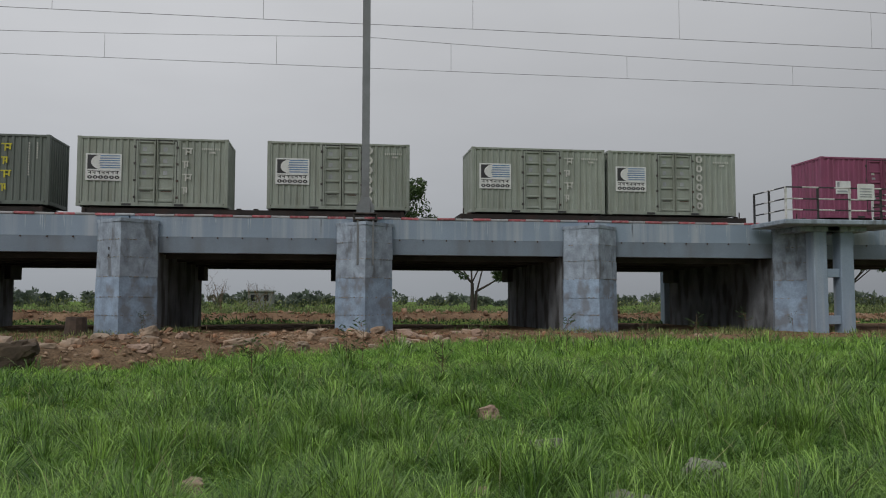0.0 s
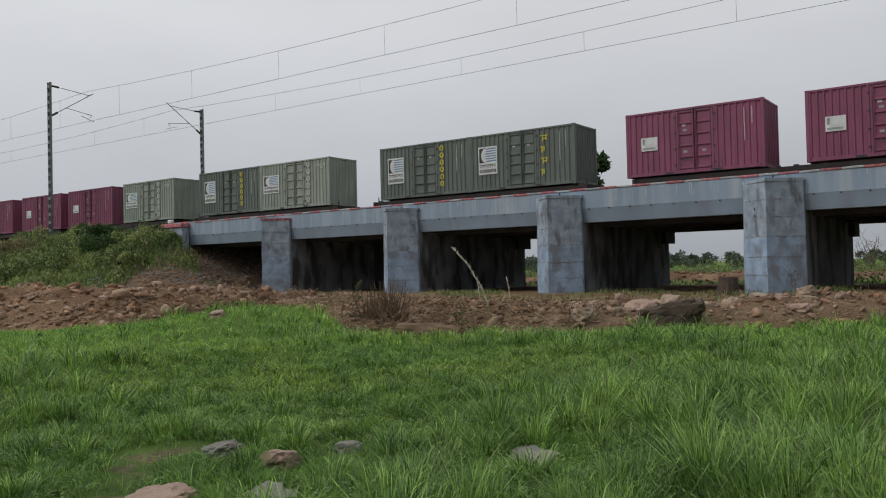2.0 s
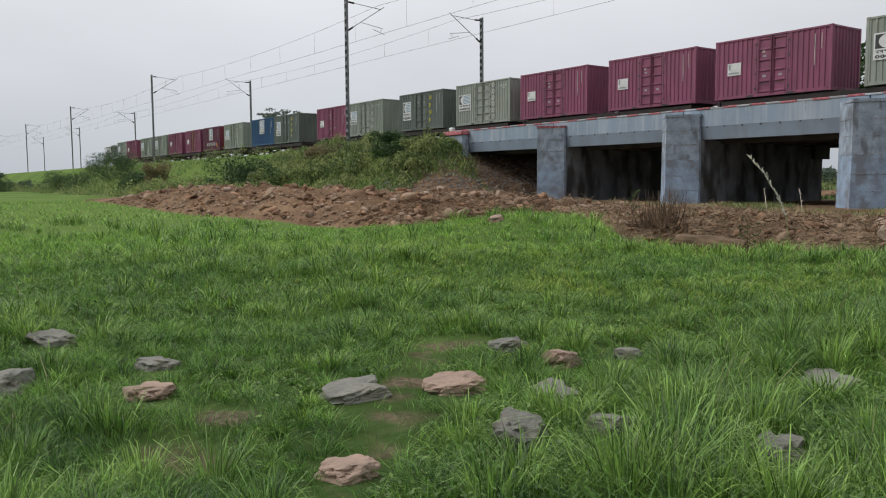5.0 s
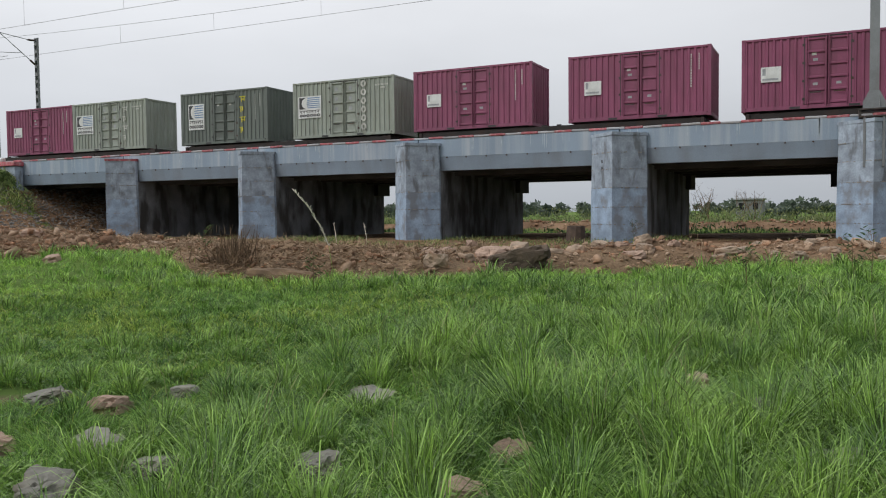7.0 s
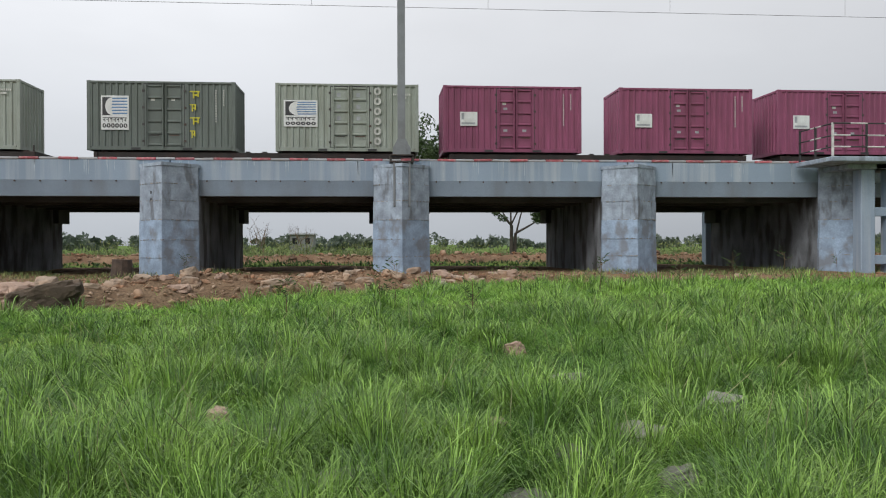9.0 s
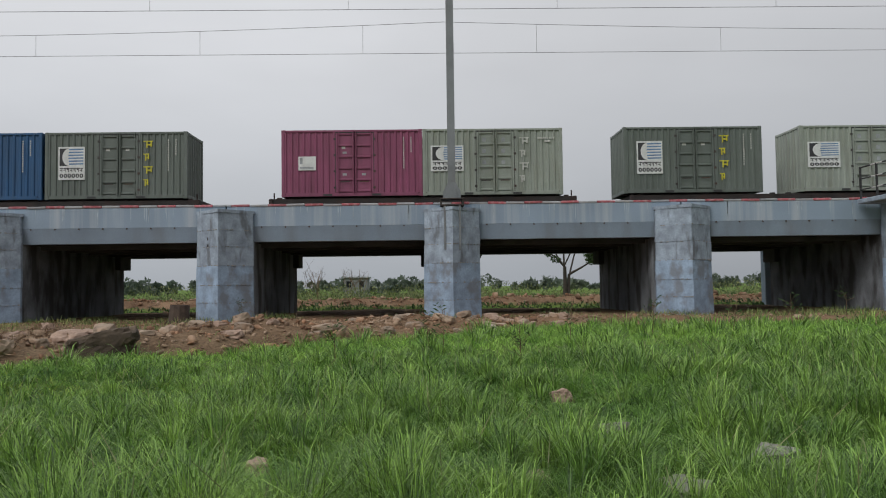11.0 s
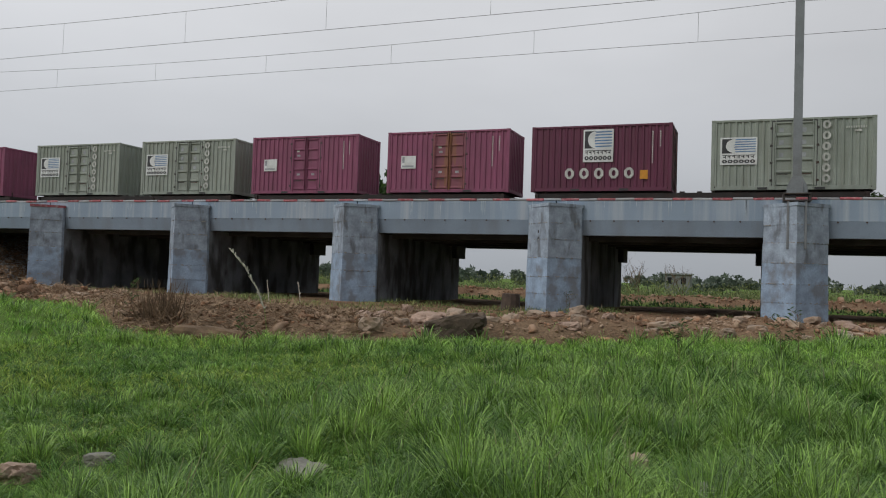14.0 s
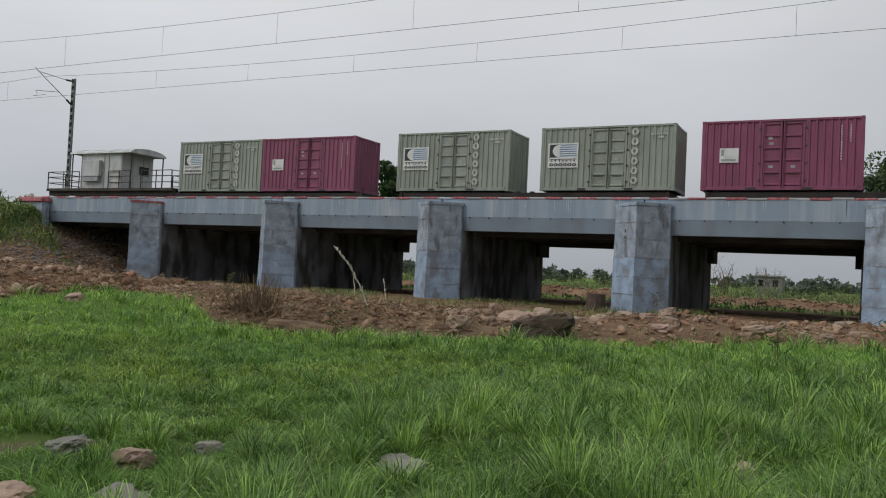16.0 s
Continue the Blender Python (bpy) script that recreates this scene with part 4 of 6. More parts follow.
def container(paint, label, doors=True, door_paint=None, logo="wide", text=None, end_doors=False):
    """A twenty-foot box, on the origin, its signed side towards -y."""
    c = thing("shipping_container", label, "container", "containers on the train")
    post = Build().box(-0.07, 0.07, -0.07, 0.07, 0.0, H - 0.12, 0.012).mesh("corner_post")
    post.materials.append(paint)
    cast = Build().box(-0.089, 0.089, -0.085, 0.085, 0.0, 0.118, 0.012).mesh("corner_casting")
    cast.materials.append(paint)
    for sx in (-1, 1):
        for sy in (-1, 1):
            part("corner_post", post, None, c, at=(sx * (L - 0.072), sy * (W - 0.072), 0.06))
            for z in (0, H - 0.118):
                part("corner_casting", cast, None, c, at=(sx * (L - 0.089), sy * (W - 0.085), z))
    f = -W
    for sy in (-1, 1):
        ya, yb = sorted((sy * (W - 0.004), sy * (W - 0.075)))
        part("top_side_rail", Build().box(-L + 0.18, L - 0.18, ya, yb, H - 0.10, H - 0.012, 0.008), paint, c)
        part("bottom_side_rail", Build().box(-L + 0.18, L - 0.18, ya, yb, 0.02, 0.17, 0.008), paint, c)
        for x in (-1.05, 1.05):
            yp, yq = sorted((sy * (W + 0.0), sy * (W - 0.07)))
            # black block fills the pocket's mouth, in place of its shaded hollow
            part("fork_pocket", Build().box(x - 0.19, x + 0.19, yp, yq, 0.035, 0.125), RAIL_BLACK, c)
    for sx in (-1, 1):
        xa, xb = sorted((sx * (L - 0.006), sx * (L - 0.08)))
        part("end_rail", Build().box(xa, xb, -W + 0.17, W - 0.17, H - 0.11, H - 0.012, 0.008), paint, c)
        part("end_rail", Build().box(xa, xb, -W + 0.17, W - 0.17, 0.02, 0.17, 0.008), paint, c)
        if end_doors and sx > 0:
            for s in (-1, 1):
                d = part("end_door", Build().box(L - 0.06, L - 0.03, s * 0.55 - 0.52, s * 0.55 + 0.52, 0.17, H - 0.12, 0.008), RED_END, c, "bright red end door")
                for k in range(5):
                    z = 0.35 + k * 0.5
                    part("door_rib", Build().box(L - 0.03, L - 0.015, s * 0.55 - 0.45, s * 0.55 + 0.45, z, z + 0.12, 0.006), RED_END, d)
                for yy in (-0.3, 0.3):
                    part("locking_bar", Build().rod((L + 0.005, s * 0.55 + yy, 0.1), (L + 0.005, s * 0.55 + yy, H - 0.08), 0.02, 6), DARK_STEEL, d)
        else:
            part("end_panel", Build().corrugated(-W + 0.14, W - 0.14, 0.16, H - 0.10, sx * (L - 0.02), sx, "y"), paint, c)
    part("roof_panel", Build().corrugated(-L + 0.08, L - 0.08, -W + 0.07, W - 0.07, H - 0.03, 1), paint, c).matrix_basis = pose(0, 0, 0, 90, 0, 0)
    part("floor", Build().box(-L + 0.1, L - 0.1, -W + 0.1, W - 0.1, 0.12, 0.20), RUST, c)
    part("side_panel", Build().corrugated(-L + 0.14, L - 0.14, 0.16, H - 0.10, W - 0.02, 1), paint, c)
    da, db = -0.72, 0.94
    if doors:
        part("side_panel", Build().corrugated(-L + 0.14, da - 0.09, 0.16, H - 0.10, f + 0.02, -1), paint, c)
        part("side_panel", Build().corrugated(db + 0.09, L - 0.14, 0.16, H - 0.10, f + 0.02, -1), paint, c)
        for x in (da - 0.05, db + 0.05):
            part("door_post", Build().box(x - 0.045, x + 0.045, f + 0.004, f + 0.09, 0.16, H - 0.1, 0.008), paint, c)
        mid = (da + db) / 2
        for s, (xa, xb) in enumerate(((da + 0.012, mid - 0.012), (mid + 0.012, db - 0.012))):
            dp = door_paint or paint
            leaf = Build().box(xa, xb, f + 0.06, f + 0.09, 0.18, H - 0.14, 0.005)
            for e0, e1 in ((xa, xa + 0.09), (xb - 0.09, xb)):
                leaf.box(e0, e1, f + 0.004, f + 0.058, 0.18, H - 0.14, 0.008)
            d = part("side_door", leaf, dp, c)
            for k in range(6):
                z = 0.20 + k * 0.494
                part("door_rib", Build().box(xa + 0.092, xb - 0.092, f + 0.006, f + 0.061, z, z + 0.10, 0.02), dp, d)
            for xr in ((xa + 0.13, xb - 0.035) if s == 0 else (xa + 0.035, xb - 0.13)):
                part("locking_bar", Build().rod((xr, f - 0.012, 0.1), (xr, f - 0.012, H - 0.06), 0.018, 6), dp, d)
            gx = xa - 0.006 if s == 0 else xb + 0.006
            part("door_gasket", Build().box(gx - 0.013, gx + 0.013, f - 0.002, f + 0.04, 0.18, H - 0.13).box(xa, xb, f - 0.001, f + 0.04, H - 0.138, H - 0.112), RAIL_BLACK, d)
            for k in range(4):
                z = 0.35 + k * 0.7
                xh = xa - 0.03 if s == 0 else xb + 0.03
                part("hinge", Build().box(xh - 0.05, xh + 0.05, f - 0.018, f + 0.003, z, z + 0.09, 0.004), DARK_STEEL, d)
            part("door_handle", Build().box(xa + 0.2, xb - 0.2, f - 0.035, f - 0.018, 0.62, 0.66, 0.005), DARK_STEEL, d)
            if text == "maroon":
                for z in (1.86, 0.92)[s:]:
                    part("sticker", Build().box(xa + 0.3, xa + 0.47, f + 0.052, f + 0.061, z, z + 0.1), PRINT_GREY, d)
            if s == 0 or text != "maroon":
                zs = (2.33, 1.84, 1.34) if text in ("white", "hindi_white") else (2.08,)
                for z in zs:
                    part("sticker", Build().box(xa + 0.26, xa + 0.42, f + 0.052, f + 0.061, z, z + 0.17), PRINT_WHITE if len(zs) == 1 else PRINT_GREY, d)
    else:
        part("side_panel", Build().corrugated(-L + 0.14, L - 0.14, 0.16, H - 0.10, f + 0.02, -1), paint, c)
    # signs and stencils
    if logo == "wide":
        emblem(c, -2.68, 1.05, 1.42, 1.12, False, f)
    elif logo == "tall":
        emblem(c, -2.45, 0.85, 1.12, 1.42, False, f)
    elif logo == "middle":
        emblem(c, -0.72, 1.28, 1.30, 1.42, False, f)
    elif logo == "small":
        b = part("sign_board", Build().box(-2.3, -1.55, f - 0.012, f + 0.02, 1.15, 1.75, 0.004), BOARD_WHITE, c, "small dirty white sign board")
        part("emblem_field", Build().box(-2.24, -2.12, f - 0.016, f - 0.013, 1.42, 1.7), PRINT_GREY, b)
        part("plain_bar", Build().box(-2.24, -1.65, f - 0.016, f - 0.013, 1.22, 1.3), PRINT_GREY, b)
    if text == "white":
        blocks(c, PRINT_WHITE, 1.12, 2.74, 6, 0.30, 0.32, 0.425, f)
    elif text == "yellow":
        blocks(c, PRINT_YELLOW, 1.12, 2.66, 6, 0.27, 0.29, 0.38, f)
    elif text in ("hindi_white", "hindi_yellow"):
        m = PRINT_WHITE if text == "hindi_white" else PRINT_YELLOW
        for i, (w, z) in enumerate(((0.42, 2.45), (0.26, 1.9), (0.42, 1.35), (0.22, 0.8))):
            b = Build().box(1.15, 1.15 + w, f - 0.012, f - 0.004, z, z + 0.05)
            b.box(1.15 + w * 0.3, 1.15 + w * 0.3 + 0.06, f - 0.012, f - 0.004, z - 0.26, z)
            b.box(1.15 + w * 0.75, 1.15 + w * 0.75 + 0.06, f - 0.012, f - 0.004, z - 0.2, z)
            b.box(1.15 + w * 0.3 + 0.06, 1.15 + w * 0.75, f - 0.012, f - 0.004, z - 0.15, z - 0.09)
            part("plain_letter_shape", b, m, c)
    if text in ("white", "hindi_white"):
        b = Build()
        for i in range(9):
            b.box(1.95 + i * 0.085, 2.0 + i * 0.085, f - 0.012, f - 0.004, 2.42, 2.5)
        b.box(2.25, 2.5, f - 0.012, f - 0.004, 2.28, 2.36)
        tagged(part("stencil_mark", b, PRINT_WHITE, c), kind="stuff")
    else:
        ticks(c, PRINT_WHITE, 2.2, 1.2, 2.6, 13, f)
        ticks(c, PRINT_WHITE, 2.52, 1.9, 2.6, 7, f)
    if text == "row":
        blocks(c, PRINT_WHITE, -1.5, 1.02, 5, 0.40, 0.46, 0.64, f, True)
        part("placard", Build().box(1.72, 2.05, f - 0.012, f + 0.01, 0.52, 0.9, 0.004), ORANGE, c, "orange warning placard")
    return c


KINDS = {
    "maroon": lambda: container(MAROON, "faded maroon corrugated container with side doors and a small sign", logo="small", text="maroon"),
    "stained": lambda: container(MAROON, "faded maroon container with rust-stained ochre side doors", door_paint=STAINED_DOOR, logo="small", text="maroon"),
    "pale": lambda: container(PALE_GREEN, "pale grey-green container with white column of letter shapes", logo="wide", text="white"),
    "pale_script": lambda: container(PALE_GREEN, "pale grey-green container with faded white script shapes", logo="wide", text="hindi_white"),
    "dark": lambda: container(DARK_GREEN, "dark olive-grey container with a yellow column of letter shapes", logo="tall", text="yellow"),
    "dark_script": lambda: container(DARK_GREEN, "dark olive-grey container with yellow script shapes", logo="tall", text="hindi_yellow"),
    "blue": lambda: container(BLUE, "deep blue corrugated container without side doors", doors=False, logo="middle", text="none"),
    "deep_maroon": lambda: container(MAROON_DARK, "deep maroon container with large white letter shapes and end doors", doors=False, logo="middle", text="row", end_doors=True),
}
FLOOR = 5.17
CONSIST = [("pale", -206.16), ("maroon", -200.06), ("pale", -191.46), ("pale", -183.86), ("maroon", -176.75), ("stained", -169.13),
           ("deep_maroon", -162.05), ("pale", -154.44), ("blue", -145.81), ("dark_script", -139.63), ("maroon", -129.55), ("pale_script", -123.48),
           ("dark_script", -114.78), ("pale", -107.07), ("maroon", -99.95), ("maroon", -92.21), ("maroon", -84.99), ("pale", -77.47),
           ("dark", -68.61), ("pale", -62.58), ("dark", -52.62), ("dark_script", -46.58), ("maroon", -37.95), ("maroon", -30.31),
           ("dark", -23.25), ("dark_script", -15.61), ("pale_script", -8.50), ("pale", -0.84), ("pale_script", 7.94), ("pale", 14.16), ("maroon", 24.46)]
TRAIN = []
made = {}
for kind, x in CONSIST:
    at = pose(x, TRACK_Y, FLOOR)
    if kind in made:
        ob = copy_thing(made[kind], at)
    else:
        ob = made[kind] = KINDS[kind]()
        ob.matrix_basis = at
    TRAIN.append((ob, x, FLOOR))


def wagon():
    w = thing("flat_wagon", "rusty dark steel container flat wagon on two bogies", "wagon", "wagons of the train")
    n = 6.55
    for y in (-1.05, 1.05):
        part("side_sill", Build().box(-n, n, y - 0.08, y + 0.08, -0.36, -0.06, 0.01), WAGON, w)
    part("centre_sill", Build().box(-n, n, -0.22, 0.22, -0.48, -0.12, 0.02), RUST, w)
    for i in range(9):
        x = -n + 0.15 + i * (2 * n - 0.3) / 8
        part("cross_member", Build().box(x - 0.09, x + 0.09, -0.965, 0.965, -0.30, -0.08, 0.01), RUST, w)
    for x in (-6.2, -0.35, 0.35, 6.2):
        for y in (-1.0, 1.0):
            part("twist_lock", Build().box(x - 0.1, x + 0.1, y - 0.08, y + 0.08, -0.06, 0.0, 0.01), WAGON, w)
    for s in (-1, 1):
        part("headstock", Build().box(s * n - 0.08, s * n + 0.08, -1.2, 1.2, -0.42, -0.06, 0.015), WAGON, w)
        part("coupler", Build().box(min(s * n, s * (n + 0.85)), max(s * n, s * (n + 0.85)), -0.12, 0.12, -0.42, -0.2, 0.03), WAGON, w)
        part("end_lamp_bracket", Build().rod((s * (n - 0.1), -0.9, -0.06), (s * (n - 0.1), -0.9, 0.22), 0.03, 6), WAGON, w)
        b = part("bogie", Build().box(s * 4.6 - 1.35, s * 4.6 + 1.35, -1.1, -0.95, -0.75, -0.5, 0.03).box(s * 4.6 - 1.35, s * 4.6 + 1.35, 0.95, 1.1, -0.75, -0.5, 0.03).box(s * 4.6 - 0.2, s * 4.6 + 0.2, -0.95, 0.95, -0.72, -0.5), RUST, w)
        for dx in (-1.0, 1.0):
            for y in (-0.84, 0.84):
                part("wheel", Build().rod((s * 4.6 + dx, y - 0.065, -0.54), (s * 4.6 + dx, y + 0.065, -0.54), 0.42, 20), WAGON, b)
    part("hand_brake_wheel", Build().rod((1.5, -1.16, -0.28), (1.5, -1.2, -0.28), 0.22, 14), WAGON, w)
    return w


WAGONS = [-203.1, -187.66, -172.94, -158.25, -142.72, -126.5, -110.92, -96.08, -81.23, -65.6, -49.6, -34.13, -19.43, -4.67, 11.05, 26.8]
first = None
for x in WAGONS:
    at = pose(x, TRACK_Y, FLOOR - 0.003)
    if first is None:
        first = wagon()
        first.matrix_basis = at
        TRAIN.append((first, x, FLOOR - 0.003))
    else:
        TRAIN.append((copy_thing(first, at), x, FLOOR - 0.003))


def brake_van():
    v = thing("brake_van", "grey-white guard's brake van with a curved roof and railings", "brake van")
    n = 5.5
    part("platform", Build().box(-n, n, -1.3, 1.3, -0.18, 0.0, 0.02), DARK_STEEL, v)
    for y in (-1.0, 1.0):
        part("side_sill", Build().box(-n, n, y - 0.08, y + 0.08, -0.45, -0.182, 0.01), DARK_STEEL, v)
    cab = part("cabin", Build().box(-2.4, 1.2, -1.22, 1.22, 0.003, 2.15, 0.02), VAN_WHITE, v)
    for x in (-2.36, -0.35, 0.05, 1.16):
        part("wall_batten", Build().box(x - 0.04, x + 0.04, -1.245, -1.222, 0.02, 2.13, 0.004), PRINT_GREY, cab)
    for y in (-0.4, 0.4):
        part("wall_batten", Build().box(1.203, 1.225, y - 0.03, y + 0.03, 0.02, 2.13, 0.004), PRINT_GREY, cab)
    arc = [(1.42 * math.sin(a), 2.15 + 0.36 * math.cos(a)) for a in np.linspace(-math.pi / 2, math.pi / 2, 13)]
    roof = part("roof", Build().prism(arc, "x", -3.3, 2.1), VAN_WHITE, v, "pale curved sheet roof", smooth=False)
    for x in (-2.6, -1.2, 0.2, 1.5):
        part("roof_rib", Build().prism([(q[0] * 1.012, 2.15 + (q[1] - 2.15) * 1.06) for q in arc], "x", x - 0.03, x + 0.03), VAN_WHITE, roof)
    for x in (-3.2, 2.0):
        for y in (-1.25, 1.25):
            part("roof_post", Build().rod((x, y, 0), (x, y, 2.2), 0.04, 8), DARK_STEEL, v)
    part("equipment_box", Build().box(-2.0, -0.5, -1.5, -1.247, 0.72, 1.72, 0.02), VAN_WHITE, v, "grey-white box fixed to the wall")
    part("box_shelf", Build().box(-1.95, -0.6, -1.48, -1.247, 0.4, 0.7, 0.02), PRINT_GREY, v)
    part("end_window", Build().box(1.203, 1.235, 0.1, 0.85, 0.95, 1.5, 0.006), GLASS_DARK, v, "dark window pane")
    part("door_handle", Build().box(-0.47, -0.4, -1.27, -1.247, 1.0, 1.4, 0.004), BOARD_WHITE, v)

    def railing(x0, x1, y0, y1):
        for z in (0.35, 0.72, 1.05):
            part("railing_bar", Build().rod((x0, y0, z), (x1, y1, z), 0.028, 6), DARK_STEEL, v)
        for u in (0, 0.5, 1):
            x, y = x0 + (x1 - x0) * u, y0 + (y1 - y0) * u
            part("railing_post", Build().rod((x, y, 0), (x, y, 1.06), 0.032, 6), DARK_STEEL, v)
    railing(-5.4, -2.5, -1.27, -1.27)
    railing(0.15, 2.0, -1.29, -1.29)
    railing(2.9, 5.4, -1.27, -1.27)
    railing(-5.4, -2.5, 1.27, 1.27)
    railing(2.9, 5.4, 1.27, 1.27)
    railing(-5.4, -5.4, -1.26, 1.26)
    railing(5.4, 5.4, -1.26, 1.26)
    for s in (-1, 1):
        part("coupler", Build().box(min(s * n, s * (n + 0.9)), max(s * n, s * (n + 0.9)), -0.12, 0.12, -0.42, -0.2, 0.03), DARK_STEEL, v)
        b = part("bogie", Build().box(s * 3.6 - 1.2, s * 3.6 + 1.2, -1.1, -0.95, -0.9, -0.6, 0.03).box(s * 3.6 - 1.2, s * 3.6 + 1.2, 0.95, 1.1, -0.9, -0.6, 0.03), RUST, v)
        for dx in (-0.9, 0.9):
            for y in (-0.84, 0.84):
                part("wheel", Build().rod((s * 3.6 + dx, y - 0.065, -0.74), (s * 3.6 + dx, y + 0.065, -0.74), 0.44, 20), DARK_STEEL, b)
    return v


van = brake_van()
van.matrix_basis = pose(-215.1, TRACK_Y, 5.40)
TRAIN.append((van, -215.1, 5.40))


# ---- rubble, stones and dead wood ----
def lump_mesh(name, rng, size, flat=0.6, rough=0.35, detail=3):
    bm = bmesh.new()
    bmesh.ops.create_icosphere(bm, subdivisions=detail, radius=1.0)
    off = Vector((rng.uniform(-50, 50), rng.uniform(-50, 50), rng.uniform(-50, 50)))
    sx, sy = rng.uniform(0.75, 1.25), rng.uniform(0.75, 1.25)
    for v in bm.verts:
        d = 1 + rough * noise.noise(v.co * 1.1 + off) + rough * 0.6 * noise.noise(v.co * 2.7 + off) + rough * 0.25 * noise.noise(v.co * 7 + off)
        p = v.co * d
        p = Vector((max(-0.8, min(0.85, p.x)), max(-0.75, min(0.8, p.y)), max(-0.8, min(0.7, p.z)))) * 0.8 + p * 0.2
        p += Vector((0.05, 0.05, 0.05)) * noise.noise(v.co * 9 + off)
        v.co = Vector((p.x * sx, p.y * sy, p.z * flat)) * size
    me = bpy.data.meshes.new(name)
    bm.to_mesh(me)
    bm.free()
    return me


def stone(x, y, size, flat, mat, label, seed, sink=0.3, name="field_stone", turn=0.0, detail=4):
    rng = random.Random(seed)
    me = lump_mesh(name, rng, size * 0.85, flat, 0.55, detail)
    me.materials.append(mat)
    ob = new(name, me)
    z = float(height(x, y)) + size * flat * (1 - 2 * sink) * 0.55
    ob.matrix_basis = pose(x, y, z, rng.uniform(-12, 12), rng.uniform(-12, 12), turn or rng.uniform(0, 360))
    return tagged(ob, label, "stone", "stones in the grass")


FIELD_STONES = [
        (-4.35, -1.59, 0.175, 0.5, 1), (-5.44, -0.95, 0.24, 0.4, 0), (-6.11, -1.95, 0.18, 0.5, 1), (-6.9, -1.67, 0.2, 0.4, 0), (-4.79, 0.05, 0.24, 0.3, 0),
        (-5.2, -0.39, 0.25, 0.5, 1), (-4.21, -0.72, 0.17, 0.9, 0), (-4.12, -0.2, 0.17, 0.6, 0), (-5.92, 0.63, 0.22, 0.4, 0), (-5.34, 0.65, 0.2, 0.7, 1),
        (-5.24, 1.2, 0.16, 0.6, 0), (-3.32, 0.06, 0.17, 0.9, 0), (-3.92, 1.54, 0.2, 0.4, 0), (-2.59, 0.11, 0.18, 0.6, 1), (-1.93, 2.57, 0.12, 1.1, 1),
        (-1.07, 1.04, 0.2, 0.8, 0), (-1.48, 1.99, 0.16, 0.9, 0), (-0.15, 2.05, 0.12, 0.7, 1), (0.65, 1.83, 0.2, 0.6, 0), (0.16, 1.51, 0.13, 0.6, 0),
        (0.59, 5.69, 0.17, 1.1, 1), (0.7, 3.75, 0.17, 0.8, 0), (-0.23, 0.78, 0.17, 0.6, 0), (0.58, 0.99, 0.17, 0.7, 0), (-2.62, 0.76, 0.16, 0.5, 1), (-0.66, 1.09, 0.1, 0.7, 0),
        (-6.81, -2.67, 0.24, 0.7, 0), (-6.86, -1.73, 0.18, 0.5, 0), (-6.11, -2.01, 0.16, 0.6, 1), (-8.05, -2.15, 0.2, 0.5, 0), (1.5, 2.6, 0.2, 0.7, 0), (2.2, 4.6, 0.2, 0.7, 0),
        (-15.9, 8.6, 0.28, 0.6, 1)]
for i, (x, y, s, fl, pink) in enumerate(FIELD_STONES):
    stone(x, y, s * 0.85, fl, PINK_STONE if pink else STONE, "pinkish-brown stone lying in the grass" if pink else "grey weathered stone half sunk in the grass", 100 + i)


